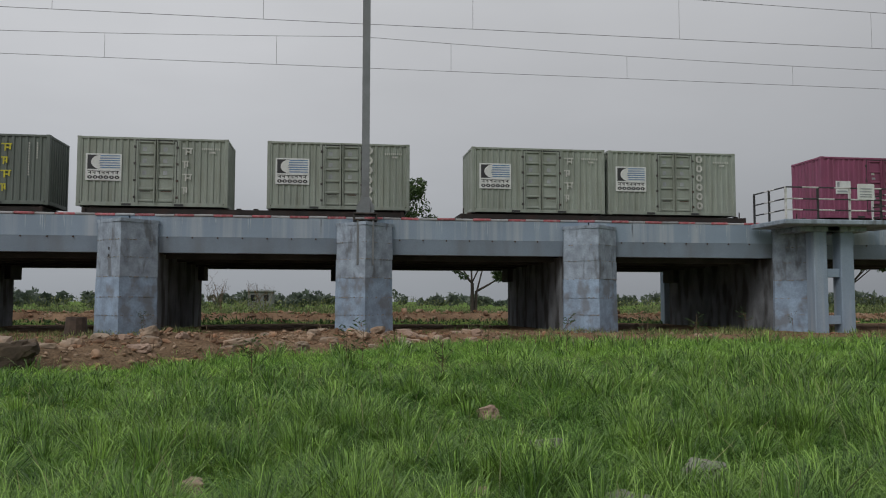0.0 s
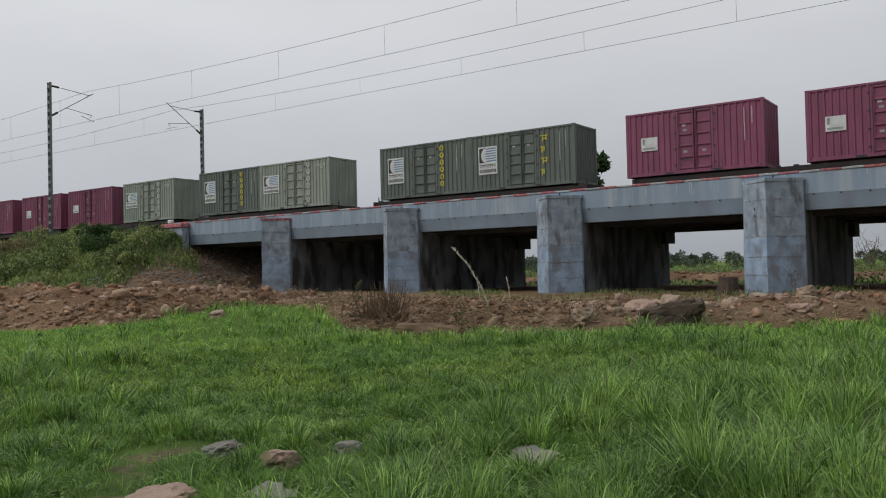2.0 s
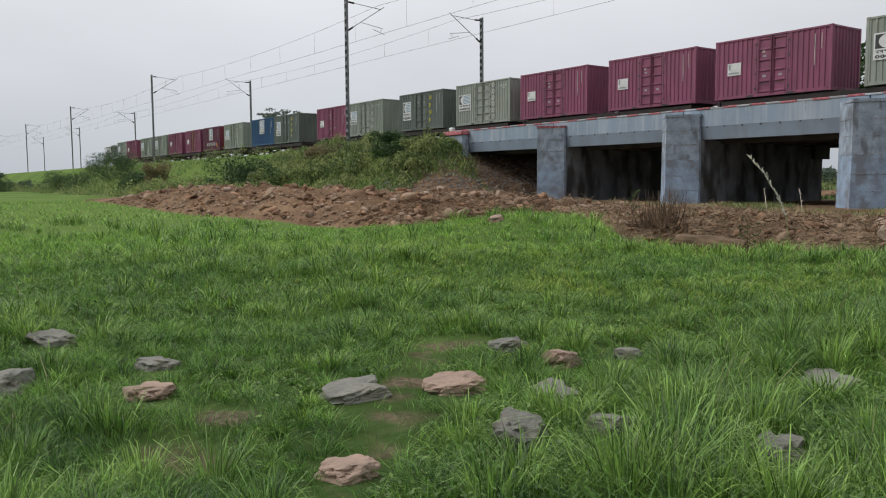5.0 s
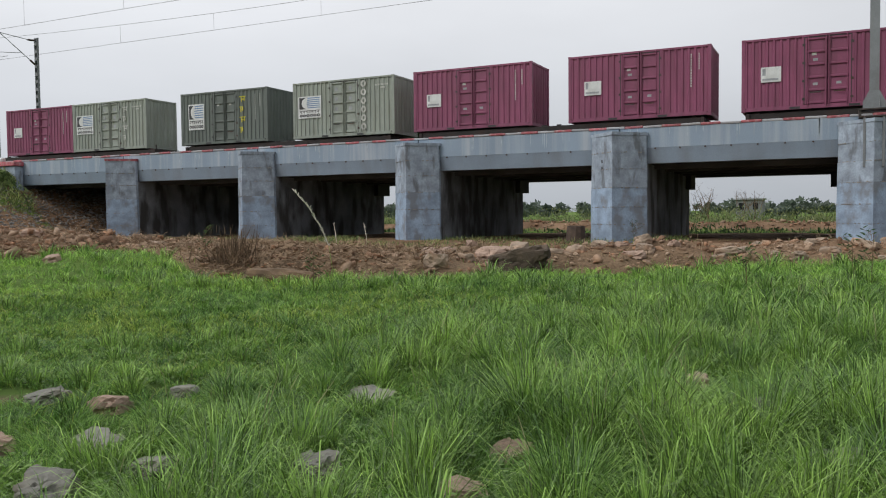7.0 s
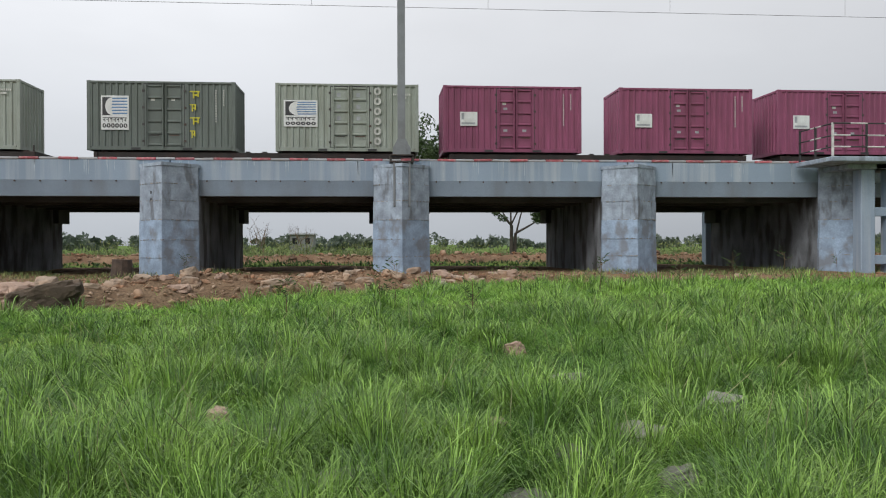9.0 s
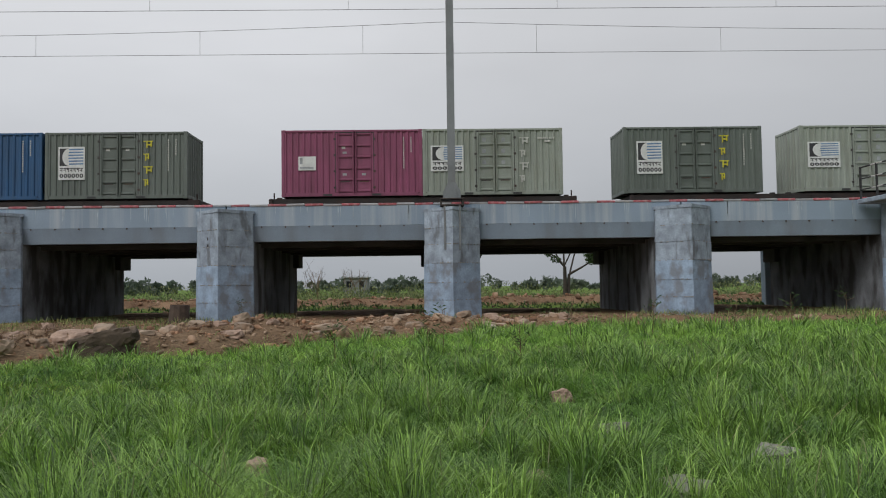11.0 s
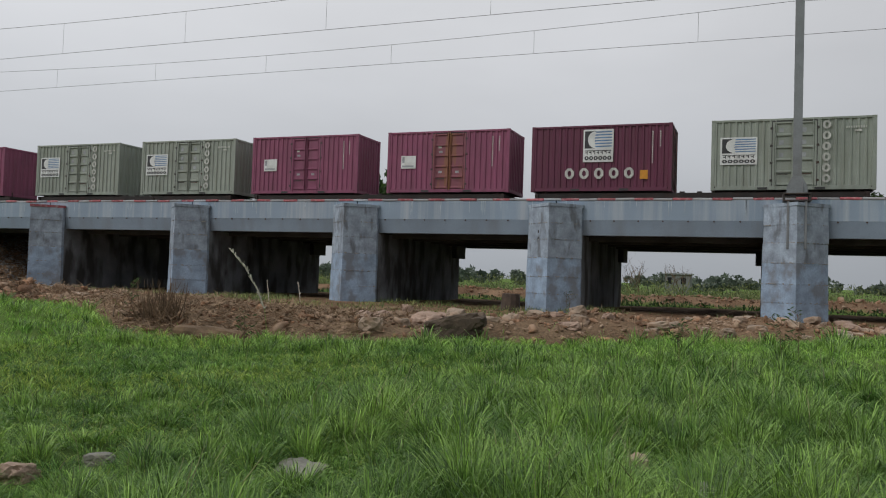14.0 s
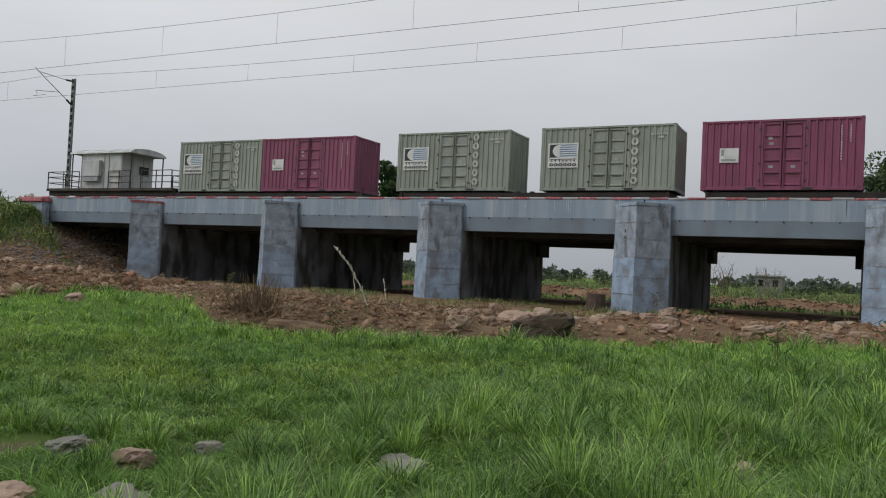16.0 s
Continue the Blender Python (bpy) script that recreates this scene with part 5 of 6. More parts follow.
def rubble():
    """Clods of dug earth along the heap; the larger, paler boulders are things of their own."""
    rng = np.random.RandomState(11)
    shapes = []
    for k in range(12):
        # a block broken along a few random planes
        pick = random.Random(k + 40)
        bm = bmesh.new()
        bmesh.ops.create_cube(bm, size=1.6)
        for c in range(4):
            d = Vector((pick.gauss(0, 1), pick.gauss(0, 1), pick.gauss(0, 1))).normalized()
            cut = bmesh.ops.bisect_plane(bm, geom=bm.verts[:] + bm.edges[:] + bm.faces[:], plane_co=d * pick.uniform(0.4, 0.75), plane_no=d, clear_outer=True)
            rim = [e for e in cut["geom_cut"] if isinstance(e, bmesh.types.BMEdge)]
            bmesh.ops.contextual_create(bm, geom=rim)
        bmesh.ops.triangulate(bm, faces=bm.faces[:])
        bm.verts.index_update()
        v = np.array([q.co[:] for q in bm.verts]) * np.array([1.0, 0.85, 0.6])
        shapes.append((v, np.array([[q.index for q in f.verts] for f in bm.faces])))
        bm.free()
    V, F, base = [], [], 0
    count = 0
    while count < 17000:
        x = rng.uniform(-55, -16) if rng.rand() < 0.45 else rng.uniform(-22, 6)
        f, w, hi = ridge(x)
        if hi < rng.uniform(0, 0.5):
            continue
        y = f + w * rng.beta(1.3, 1.9)
        s = (0.022 + 0.26 * rng.beta(0.75, 8.5)) * (1.45 if x < -16 else 1.0)
        if count % 7 == 0:
            x, y = rng.uniform(-30, 40), rng.normal(49.5, 1.4)
            s *= 1.3
        elif count % 7 == 2:
            x, y, s = rng.uniform(-48, -38), rng.uniform(21, 34), s * 0.8
        elif count % 7 == 1:
            x, y, s = rng.uniform(-12, 25), rng.uniform(20, 30), s * 0.6
        if x > -38.5 and 28.6 < y < 44:
            continue
        v, fc = shapes[rng.randint(12)]
        a, b = rng.uniform(0, math.tau), rng.uniform(-0.9, 0.9)
        c0, s0 = math.cos(a), math.sin(a)
        q = v * (s * rng.uniform(0.5, 1.5, 3))
        q = q @ np.array([[1, 0, 0], [0, math.cos(b), -math.sin(b)], [0, math.sin(b), math.cos(b)]]).T
        q = q @ np.array([[c0, -s0, 0], [s0, c0, 0], [0, 0, 1]]).T
        z = float(height(x, y)) + s * 0.25
        V.append(q + np.array([x, y, z]))
        F.append(fc + base)
        base += len(v)
        count += 1
    me = big_mesh("earth_rubble", np.concatenate(V), np.concatenate(F), CLOD)
    tagged(new("earth_rubble", me), "broken reddish-brown clods of dug earth in a long heap", "rubble", kind="stuff")
    for i in range(84):
        x = rng.uniform(-9, 3.5) if i < 56 else rng.uniform(-52, -13)
        f, w, hi = ridge(x)
        y = f + w * rng.uniform(0.03, 0.75)
        big = rng.uniform(0.12, 0.34)
        ob = stone(x, y, big, rng.uniform(0.5, 0.8), PALE_ROCK if i % 3 else PINK_STONE, "pale dusty boulder lying in the dug earth", 300 + i, 0.2, "boulder", detail=3)
        ob["group"] = "boulders in the earth heap"


rubble()


def spilled_ballast():
    """Grey stones that have rolled down the end of the bank."""
    rng = np.random.RandomState(19)
    me = lump_mesh("pebble_shape", random.Random(3), 1.0, 0.7, 0.8, 1)
    v0, f0 = np.array([q.co for q in me.vertices]), np.array([list(q.vertices) for q in me.polygons])
    bpy.data.meshes.remove(me)
    n = 7000
    x, y = rng.normal(-43.5, 2.8, n), rng.uniform(21.5, 38, n)
    s = 0.035 + 0.11 * rng.beta(1, 5, n)
    a = rng.uniform(0, math.tau, n)
    q = v0[None] * s[:, None, None] * rng.uniform(0.6, 1.4, (n, 1, 3))
    c, d = np.cos(a)[:, None], np.sin(a)[:, None]
    q = np.stack([q[..., 0] * c - q[..., 1] * d, q[..., 0] * d + q[..., 1] * c, q[..., 2]], -1)
    q = q + np.stack([x, y, height(x, y) + s * 0.2], -1)[:, None]
    f = f0[None] + (np.arange(n) * len(v0))[:, None, None]
    me = big_mesh("spilled_ballast", q.reshape(-1, 3), f.reshape(-1, 3), BALLAST)
    tagged(new("spilled_ballast", me), "grey ballast stones spilled down the bank beside the abutment", "gravel", kind="stuff")


spilled_ballast()
stone(0.72, 17.6, 0.22, 0.8, CREAM_STONE, "whitish stone block at the edge of the grass", 77, 0.2, "white_stone")
slab = stone(-6.7, 11.9, 0.58, 0.5, SLAB_ROCK, "dark brown flat slab of rock lying by the earth heap", 78, 0.15, "dark_slab", 20)
slab.scale = (1.3, 0.75, 1.35)


def log_piece(name, x, y, length, r, turn, label):
    rng = random.Random(int(length * 100))
    b, n, m = Build(), 16, 14
    for i in range(m + 1):
        u = i / m
        for k in range(n):
            a = math.tau * k / n
            q = r * (1 + 0.2 * noise.noise(Vector((u * 4, math.cos(a) * 2, math.sin(a) * 2 + length))) + 0.12 * noise.noise(Vector((u * 14, math.cos(a) * 5, math.sin(a) * 5)))) * (0.85 + 0.25 * math.sin(u * 3))
            b.v.append(((u - 0.5) * length, math.cos(a) * q, math.sin(a) * q))
    for i in range(m):
        b.f += [(i * n + k, i * n + (k + 1) % n, (i + 1) * n + (k + 1) % n, (i + 1) * n + k) for k in range(n)]
    b.f += [tuple(range(n)), tuple(range(m * n, (m + 1) * n))]
    ob = part(name, b, TWIG if "brown" in label else WOOD, at=pose(x, y, float(height(x, y)) + r * 0.45, 0, 3, turn))
    return tagged(ob, label, "log")


log_piece("fallen_log", -10.4, 9.15, 1.3, 0.17, 12, "brown fallen log with torn bark on bare earth")
stump = part("tree_stump", Build().rod((0, 0, 0), (0.03, 0, 0.75), 0.42, 11, 0.36).rod((0.3, -0.2, 0), (0.1, -0.1, 0.35), 0.2, 7, 0.08).rod((-0.35, -0.1, 0), (-0.15, 0, 0.3), 0.18, 7, 0.07), WOOD, at=(-10.45, 28.6, float(height(-10.45, 28.6)) - 0.05))
tagged(stump, "dark brown cut stump beside a bridge pier", "stump")


def brush_pile(x, y, seed):
    rng = random.Random(seed)
    b = Build()
    for i in range(210):
        a, e = rng.uniform(0, math.tau), rng.uniform(0.1, 1.3) if i % 3 else rng.uniform(1.1, 1.55)
        l = rng.uniform(0.15, 0.5) if i % 3 else rng.uniform(0.4, 0.8)
        p = Vector((rng.gauss(0, 0.34 if i % 3 else 0.16), rng.gauss(0, 0.25), 0.02))
        q = p + Vector((math.cos(a) * math.cos(e), math.sin(a) * math.cos(e), math.sin(e))) * l
        b.rod(p, q, rng.uniform(0.006, 0.018), 4, 0.003)
    ob = part("brush_pile", b, TWIG, at=(x, y, float(height(x, y))))
    tagged(ob, "tangled heap of dry brown twigs and roots", "brush", kind="stuff")


brush_pile(-12.0, 9.7, 3)


# ---- plants ----
def stone_shade(x, y, reach=1.0):
    """1 in the open, down to 0 where a stone lies or the grass before it is beaten down."""
    k = np.ones(len(x))
    for sx, sy, s, fl, pink in FIELD_STONES:
        d = np.hypot(-1.2 - sx, -3.0 - sy)
        ux, uy = (-1.2 - sx) / d, (-3.0 - sy) / d
        along = np.clip((x - sx) * ux + (y - sy) * uy, 0, 0.28 * reach)
        off = np.hypot(x - sx - ux * along, y - sy - uy * along)
        k = np.minimum(k, np.clip((off - s * 0.4) / 0.14, 0, 1))
    return k


def tall_grass(x, y):
    """How high the meadow stands, as a share: trodden and clumpy on one side, rank on the other."""
    clump = fbm(x * 1.15, y * 1.15, 61, 3) * 0.62 + fbm(x * 0.3, y * 0.3, 62, 3) * 0.38
    t = np.clip((clump - 0.33) * 3.4, 0.0, 1.25)
    short = np.exp(-((x + 9.5) / 5.5) ** 2 - ((y - 5.2) / 3.6) ** 2)
    rank = np.exp(-((x - 6) / 6.5) ** 2 - ((y - 6.5) / 8) ** 2)
    worn = np.clip((-2.8 - x) / 2.0, 0, 1) * np.clip((2.0 - y) / 1.5, 0, 1)
    return (t * (1 - 0.72 * short) + 0.35 * rank) * (1 - 0.45 * worn), short, worn


def grass_field():
    """Blades of meadow grass in tufts, thicker and finer where one stands close."""
    rng = np.random.RandomState(2)
    cx, cy = -1.2, -3.0
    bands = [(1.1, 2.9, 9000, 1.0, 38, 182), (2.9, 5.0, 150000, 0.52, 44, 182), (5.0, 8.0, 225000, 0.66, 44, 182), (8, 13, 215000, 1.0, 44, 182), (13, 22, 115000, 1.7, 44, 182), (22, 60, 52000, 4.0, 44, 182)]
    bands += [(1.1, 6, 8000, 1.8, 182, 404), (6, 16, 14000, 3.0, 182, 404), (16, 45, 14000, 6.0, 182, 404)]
    X, Y, WD = [], [], []
    for r0, r1, n, w, a0, a1 in bands:
        r = np.sqrt(rng.uniform(r0 * r0, r1 * r1, n))
        a = np.radians(rng.uniform(a0, a1, n))
        X.append(cx + r * np.cos(a))
        Y.append(cy + r * np.sin(a))
        WD.append(np.full(n, w))
    x, y, wd = map(np.concatenate, (X, Y, WD))
    # pull the blades together into tufts
    cell = 0.17 * np.clip(wd, 1, 2)
    i, j = np.floor(x / cell).astype(np.int64), np.floor(y / cell).astype(np.int64)
    tx, ty = (i + hash2(i, j, 5)) * cell, (j + hash2(i, j, 6)) * cell
    pull = 0.1 + 0.6 * hash2(i, j, 7)
    x, y = x + (tx - x) * pull, y + (ty - y) * pull
    t, short, worn = tall_grass(x, y)
    open_ground = stone_shade(x, y)
    s = soil(x, y)
    keep = (rng.rand(len(x)) > np.clip(s * 2.0, 0, np.where(wd < 1.1, 0.95, 0.985))) & (bank(x, y) < 1.2) & (y < ridge(x)[0] + 0.6)
    keep &= (rng.rand(len(x)) < 0.72 + 0.3 * t + 0.4 * short) & (open_ground > 0.02)
    x, y, wd, tx, ty, t, short, worn, i, j, open_ground = (q[keep] for q in (x, y, wd, tx, ty, t, short, worn, i, j, open_ground))
    n = len(x)
    hgt = (0.075 + 0.125 * t + 0.05 * hash2(i, j, 8) ** 3) * rng.uniform(0.45, 1.25, n) * (0.25 + 0.75 * open_ground)
    wid = 0.0040 * wd * rng.uniform(0.6, 1.5, n)
    out = np.arctan2(y - ty, x - tx) + rng.normal(0, 0.8, n)
    lean = (0.25 + 1.3 * rng.rand(n) ** 1.2) * hgt
    z = height(x, y) - 0.01
    face = rng.uniform(0, np.pi, n)
    dx, dy = np.cos(face) * wid, np.sin(face) * wid
    lx, ly = np.cos(out) * lean, np.sin(out) * lean
    v = np.empty((n, 4, 3), np.float32)
    bend = rng.uniform(0.4, 0.65, n)
    v[:, 0] = np.stack([x, y, z], -1)
    v[:, 1] = np.stack([x - dx + lx * 0.3, y - dy + ly * 0.3, z + hgt * bend], -1)
    v[:, 2] = np.stack([x + dx + lx * 0.3, y + dy + ly * 0.3, z + hgt * bend], -1)
    v[:, 3] = np.stack([x + lx, y + ly, z + hgt * rng.uniform(0.65, 1.0, n)], -1)
    yellow = rng.rand(n) < short * 0.75 * np.clip(fbm(x * 0.6, y * 0.6, 66) * 2.6 - 0.7, 0, 1)
    # blades past 13 m, or behind the viewpoint, take the lighter green
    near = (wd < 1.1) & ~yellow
    for name, pick, mat, label in (("meadow_grass", near, GRASS, "lush deep green meadow grass in uneven tufts"), ("far_sward", ~near & ~yellow, SWARD, "lighter green grass sward of the farther meadow"), ("yellow_sward", yellow, SWARD_YELLOW, "short yellowing grass in a damp patch of meadow")):
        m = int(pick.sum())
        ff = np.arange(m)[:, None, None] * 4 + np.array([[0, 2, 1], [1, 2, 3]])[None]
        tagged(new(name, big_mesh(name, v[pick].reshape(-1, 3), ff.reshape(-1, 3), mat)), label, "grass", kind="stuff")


grass_field()


def grass_tufts():
    """Taller tufts that stand out of the sward, each a spray of arching blades."""
    rng = np.random.RandomState(6)
    cx, cy = -1.2, -3.0
    P = []
    for r0, r1, tufts, blades, w in [(2.8, 5, 640, 105, 0.55), (5, 8.5, 1350, 86, 0.68), (8.5, 14, 1500, 58, 1.05), (14, 26, 1100, 38, 1.8)]:
        r = np.sqrt(rng.uniform(r0 * r0, r1 * r1, tufts))
        a = np.radians(rng.uniform(44, 182, tufts))
        x, y = cx + r * np.cos(a), cy + r * np.sin(a)
        t, short, worn = tall_grass(x, y)
        keep = (stone_shade(x, y, 1.3) > 0.9) & (soil(x, y) < 0.3) & (y < ridge(x)[0]) & (rng.rand(tufts) < np.clip(t * 1.25 - 0.08, 0.12, 1))
        x, y, t = x[keep], y[keep], t[keep]
        m = len(x)
        P.append(np.stack([np.repeat(q, blades) for q in (x, y, t, rng.uniform(0.6, 1.35, m), np.full(m, w))], -1))
    P = np.concatenate(P)
    n = len(P)
    tx, ty, t, size, w = P.T
    a = rng.uniform(0, math.tau, n)
    rad = 0.075 * size * np.sqrt(rng.rand(n)) * np.clip(w, 1, 2)
    x, y = tx + np.cos(a) * rad, ty + np.sin(a) * rad
    hgt = (0.13 + 0.21 * np.clip(t, 0, 1.3)) * size * rng.uniform(0.5, 1.15, n)
    lean = hgt * (0.12 + 1.1 * rng.rand(n) ** 1.3)
    out = a + rng.normal(0, 0.5, n)
    lx, ly = np.cos(out) * lean, np.sin(out) * lean
    wid = 0.0044 * w * rng.uniform(0.6, 1.4, n)
    face = out + np.pi / 2 + rng.normal(0, 0.5, n)
    dx, dy = np.cos(face) * wid, np.sin(face) * wid
    z = height(x, y) - 0.01
    v = np.empty((n, 6, 3), np.float32)
    v[:, 0] = np.stack([x, y, z], -1)
    for k, (u, q, e) in enumerate(((0.18, 0.48, 1.0), (0.56, 0.84, 0.75))):
        v[:, 1 + 2 * k] = np.stack([x + lx * u - dx * e, y + ly * u - dy * e, z + hgt * q], -1)
        v[:, 2 + 2 * k] = np.stack([x + lx * u + dx * e, y + ly * u + dy * e, z + hgt * q], -1)
    v[:, 5] = np.stack([x + lx, y + ly, z + hgt * (1.0 - 0.45 * rng.rand(n) * lean / hgt)], -1)
    b = np.arange(n)[:, None, None] * 6
    f = b + np.array([[0, 2, 1], [1, 2, 4], [1, 4, 3], [3, 4, 5]])[None]
    me = big_mesh("grass_tufts", v.reshape(-1, 3), f.reshape(-1, 3), TUFT)
    tagged(new("grass_tufts", me), "tall light green grass tufts with arching blades", "grass", kind="stuff")


grass_tufts()


def grass_stalks():
    """Thin stalks with pale seed heads, here and there above the blades."""
    rng = np.random.RandomState(16)
    n = 900
    r, a = np.sqrt(rng.uniform(9, 13 ** 2, n)), np.radians(rng.uniform(44, 182, n))
    x, y = -1.2 + r * np.cos(a), -3.0 + r * np.sin(a)
    t, short, worn = tall_grass(x, y)
    keep = (rng.rand(n) < 0.3 + 0.5 * t) & (soil(x, y) < 0.3) & (y < ridge(x)[0]) & (stone_shade(x, y, 1.3) > 0.9)
    b = Build()
    for px, py, pt in zip(x[keep], y[keep], t[keep]):
        h = (0.22 + 0.25 * min(pt, 1.0)) * rng.uniform(0.7, 1.2)
        z = float(height(px, py))
        lx, ly = rng.normal(0, 0.25, 2) * h
        m = (px + lx * 0.4, py + ly * 0.4, z + h * 0.7)
        e = (px + lx, py + ly, z + h)
        b.rod((px, py, z), m, 0.0018, 3, 0.0015).rod(m, e, 0.003, 4, 0.0015)
    tagged(part("grass_stalks", b, SEED_GRASS), "thin pale flowering grass stalks in the meadow", "grass", kind="stuff")


grass_stalks()


def meadow_weeds():
    """Small broad leaves low in the sward, in patches."""
    rng = np.random.RandomState(12)
    n = 90000
    r = 2.8 + 9.0 * rng.beta(1.1, 1.7, n)
    a = np.radians(rng.uniform(38, 182, n))
    x, y = -1.2 + r * np.cos(a), -3.0 + r * np.sin(a)
    d = fbm(x * 0.8, y * 0.8, 91)
    keep = (rng.rand(n) < np.clip(d * 3.2 - 1.1, 0.03, 1)) & (soil(x, y) < 0.35) & (y < ridge(x)[0]) & (stone_shade(x, y) > 0.5)
    x, y, d, r = x[keep], y[keep], d[keep], r[keep]
    n = len(x)
    p = np.stack([x, y, height(x, y) + rng.uniform(0.01, 0.05, n) + rng.rand(n) * 0.16 * np.clip(tall_grass(x, y)[0], 0.1, 1)], -1)
    u = rng.normal(size=(n, 3)) * np.array([1, 1, 0.45])
    u /= np.linalg.norm(u, axis=1)[:, None]
    w = np.cross(u, rng.normal(size=(n, 3)) * 0.4 + np.array([0, 0, 1]))
    w /= np.linalg.norm(w, axis=1)[:, None]
    s = (0.013 * rng.uniform(0.6, 1.6, n) * np.clip(r / 6, 1, 2))[:, None]
    V = np.stack([p - u * s, p - w * s * 0.5, p + u * s, p + w * s * 0.5], 1).reshape(-1, 3)
    me = big_mesh("meadow_weeds", V, np.arange(len(V)).reshape(-1, 4), WEED_LEAF)
    tagged(new("meadow_weeds", me), "small broad-leaved weeds low in the meadow grass", "weeds", kind="stuff")


meadow_weeds()


def dead_straw():
    """Dry roots and straw strewn over the dug earth."""
    rng = np.random.RandomState(15)
    n = 30000
    x = np.where(rng.rand(n) < 0.7, rng.uniform(-21, -8, n), rng.uniform(-55, 10, n))
    f, w, hi = ridge(x)
    y = f + w * rng.beta(1.2, 1.6, n)
    a, e = rng.uniform(0, math.tau, n), rng.normal(0.1, 0.35, n)
    l = rng.uniform(0.05, 0.28, n)
    p = np.stack([x, y, height(x, y) + rng.uniform(0.01, 0.12, n)], -1)
    u = np.stack([np.cos(a) * np.cos(e), np.sin(a) * np.cos(e), np.sin(e)], -1) * l[:, None]
    s = np.stack([-np.sin(a), np.cos(a), rng.normal(0, 0.6, n)], -1) * 0.006
    V = np.stack([p - s, p + s, p + u + s * 0.5, p + u - s * 0.5], 1).reshape(-1, 3)
    me = big_mesh("dead_straw", V, np.arange(len(V)).reshape(-1, 4), ROOT)
    tagged(new("dead_straw", me), "dry brown roots and straw strewn over dug earth", "straw", kind="stuff")


dead_straw()


def leaf_cloud(rng, centres, radii, per, size, squash=0.8):
    """Leaf quads scattered in balls; arrays of vertices and faces."""
    V = []
    for c, r, m in zip(centres, radii, per):
        d = rng.normal(size=(m, 3))
        d /= np.linalg.norm(d, axis=1)[:, None]
        p = np.array(c) + d * (r * rng.uniform(0.35, 1.0, m) ** 0.6)[:, None] * np.array([1, 1, squash])
        u = rng.normal(size=(m, 3))
        u /= np.linalg.norm(u, axis=1)[:, None]
        w = np.cross(u, rng.normal(size=(m, 3)))
        w /= np.linalg.norm(w, axis=1)[:, None]
        s = size * rng.uniform(0.6, 1.4, m)[:, None]
        V.append(np.stack([p - u * s, p - w * s * 0.45, p + u * s, p + w * s * 0.45], 1))
    V = np.concatenate(V).reshape(-1, 3)
    return V, np.arange(len(V)).reshape(-1, 4)


def bush(x, y, h, r, seed, mat, label, leaf=0.10, n=2600):
    rng = np.random.RandomState(seed)
    z = float(height(x, y))
    b = thing("bush", label, "bush", "bushes on the bank", "", (x, y, z))
    k = 16
    cs = np.stack([rng.normal(0, r * 0.45, k), rng.normal(0, r * 0.45, k), rng.uniform(0.2, 0.85, k) * h], -1)
    rs = rng.uniform(0.22, 0.42, k) * r
    v, f = leaf_cloud(rng, cs, rs, [n // k] * k, leaf, 0.9)
    v[:, 2] = np.maximum(v[:, 2], 0)
    part("leaves", big_mesh("leaves", v, f, mat), mat, b)
    st = Build()
    for c in cs:
        st.rod((0, 0, -0.1), tuple(c), 0.03, 5, 0.008)
    part("stem_tangle", st, BARK, b)


for i, (x, y, h, r, mat, lab) in enumerate([
        (-66.5, 22.0, 3.3, 2.9, BUSH, "dense dark green bush on the railway bank"), (-104, 22.5, 2.6, 3.0, BUSH, "dark green spreading bush at the foot of the bank"),
        (-96, 22.0, 2.2, 2.0, BUSH, "dark green bush at the foot of the bank"), (-90.5, 21.5, 3.6, 1.6, REED_DRY, "tall brownish dry reed clump by the bank"),
        (-58, 24.5, 1.5, 2.0, GRASS_DRY, "weedy green bush on the bank"), (-53.0, 25.5, 1.4, 1.8, GRASS_DRY, "weedy green bush on the bank"), (-47.6, 27.8, 1.2, 1.3, GRASS_DRY, "leafy green shrub beside the abutment"), (-46.6, 26.0, 1.0, 1.4, GRASS_DRY, "weedy green bush on the bank"), (-46.0, 29.0, 0.9, 0.9, GRASS_DRY, "leafy green shrub beside the abutment"), (-49.6, 27.0, 1.3, 1.6, BUSH, "leafy green shrub beside the abutment"),
        (-51.5, 28.2, 1.2, 1.5, BUSH, "leafy green shrub beside the abutment"), (-56, 27.4, 1.3, 1.5, GRASS_DRY, "pale weedy bush on top of the bank"), (-60.5, 26.8, 1.5, 1.6, REED_DRY, "pale dry weed clump on the bank"),
        (-63, 24.0, 1.2, 1.8, GRASS_DRY, "weedy green bush on the bank"), (-71, 24, 1.4, 1.8, GRASS_DRY, "weedy green bush on the bank"), (-78, 22.5, 1.3, 2.2, GRASS_DRY, "weedy green bush on the bank"),
        (-85, 20.0, 1.6, 2.4, GRASS_DRY, "low green thicket at the foot of the bank"), (-118, 25, 3.6, 3.6, BUSH, "tall dark green thicket against the bank"), (-128, 25.5, 4.2, 4.5, BUSH, "tall dark green thicket against the bank"), (-120, 18, 2.4, 4.0, BUSH, "dark green thicket in the field"), (-135, 12, 1.8, 4.0, BUSH, "dark green thicket in the field")]):
    bush(x, y, h, r, 500 + i, mat, lab, 0.08 if y > 24 else 0.10, 4800 if mat is BUSH else 3000)


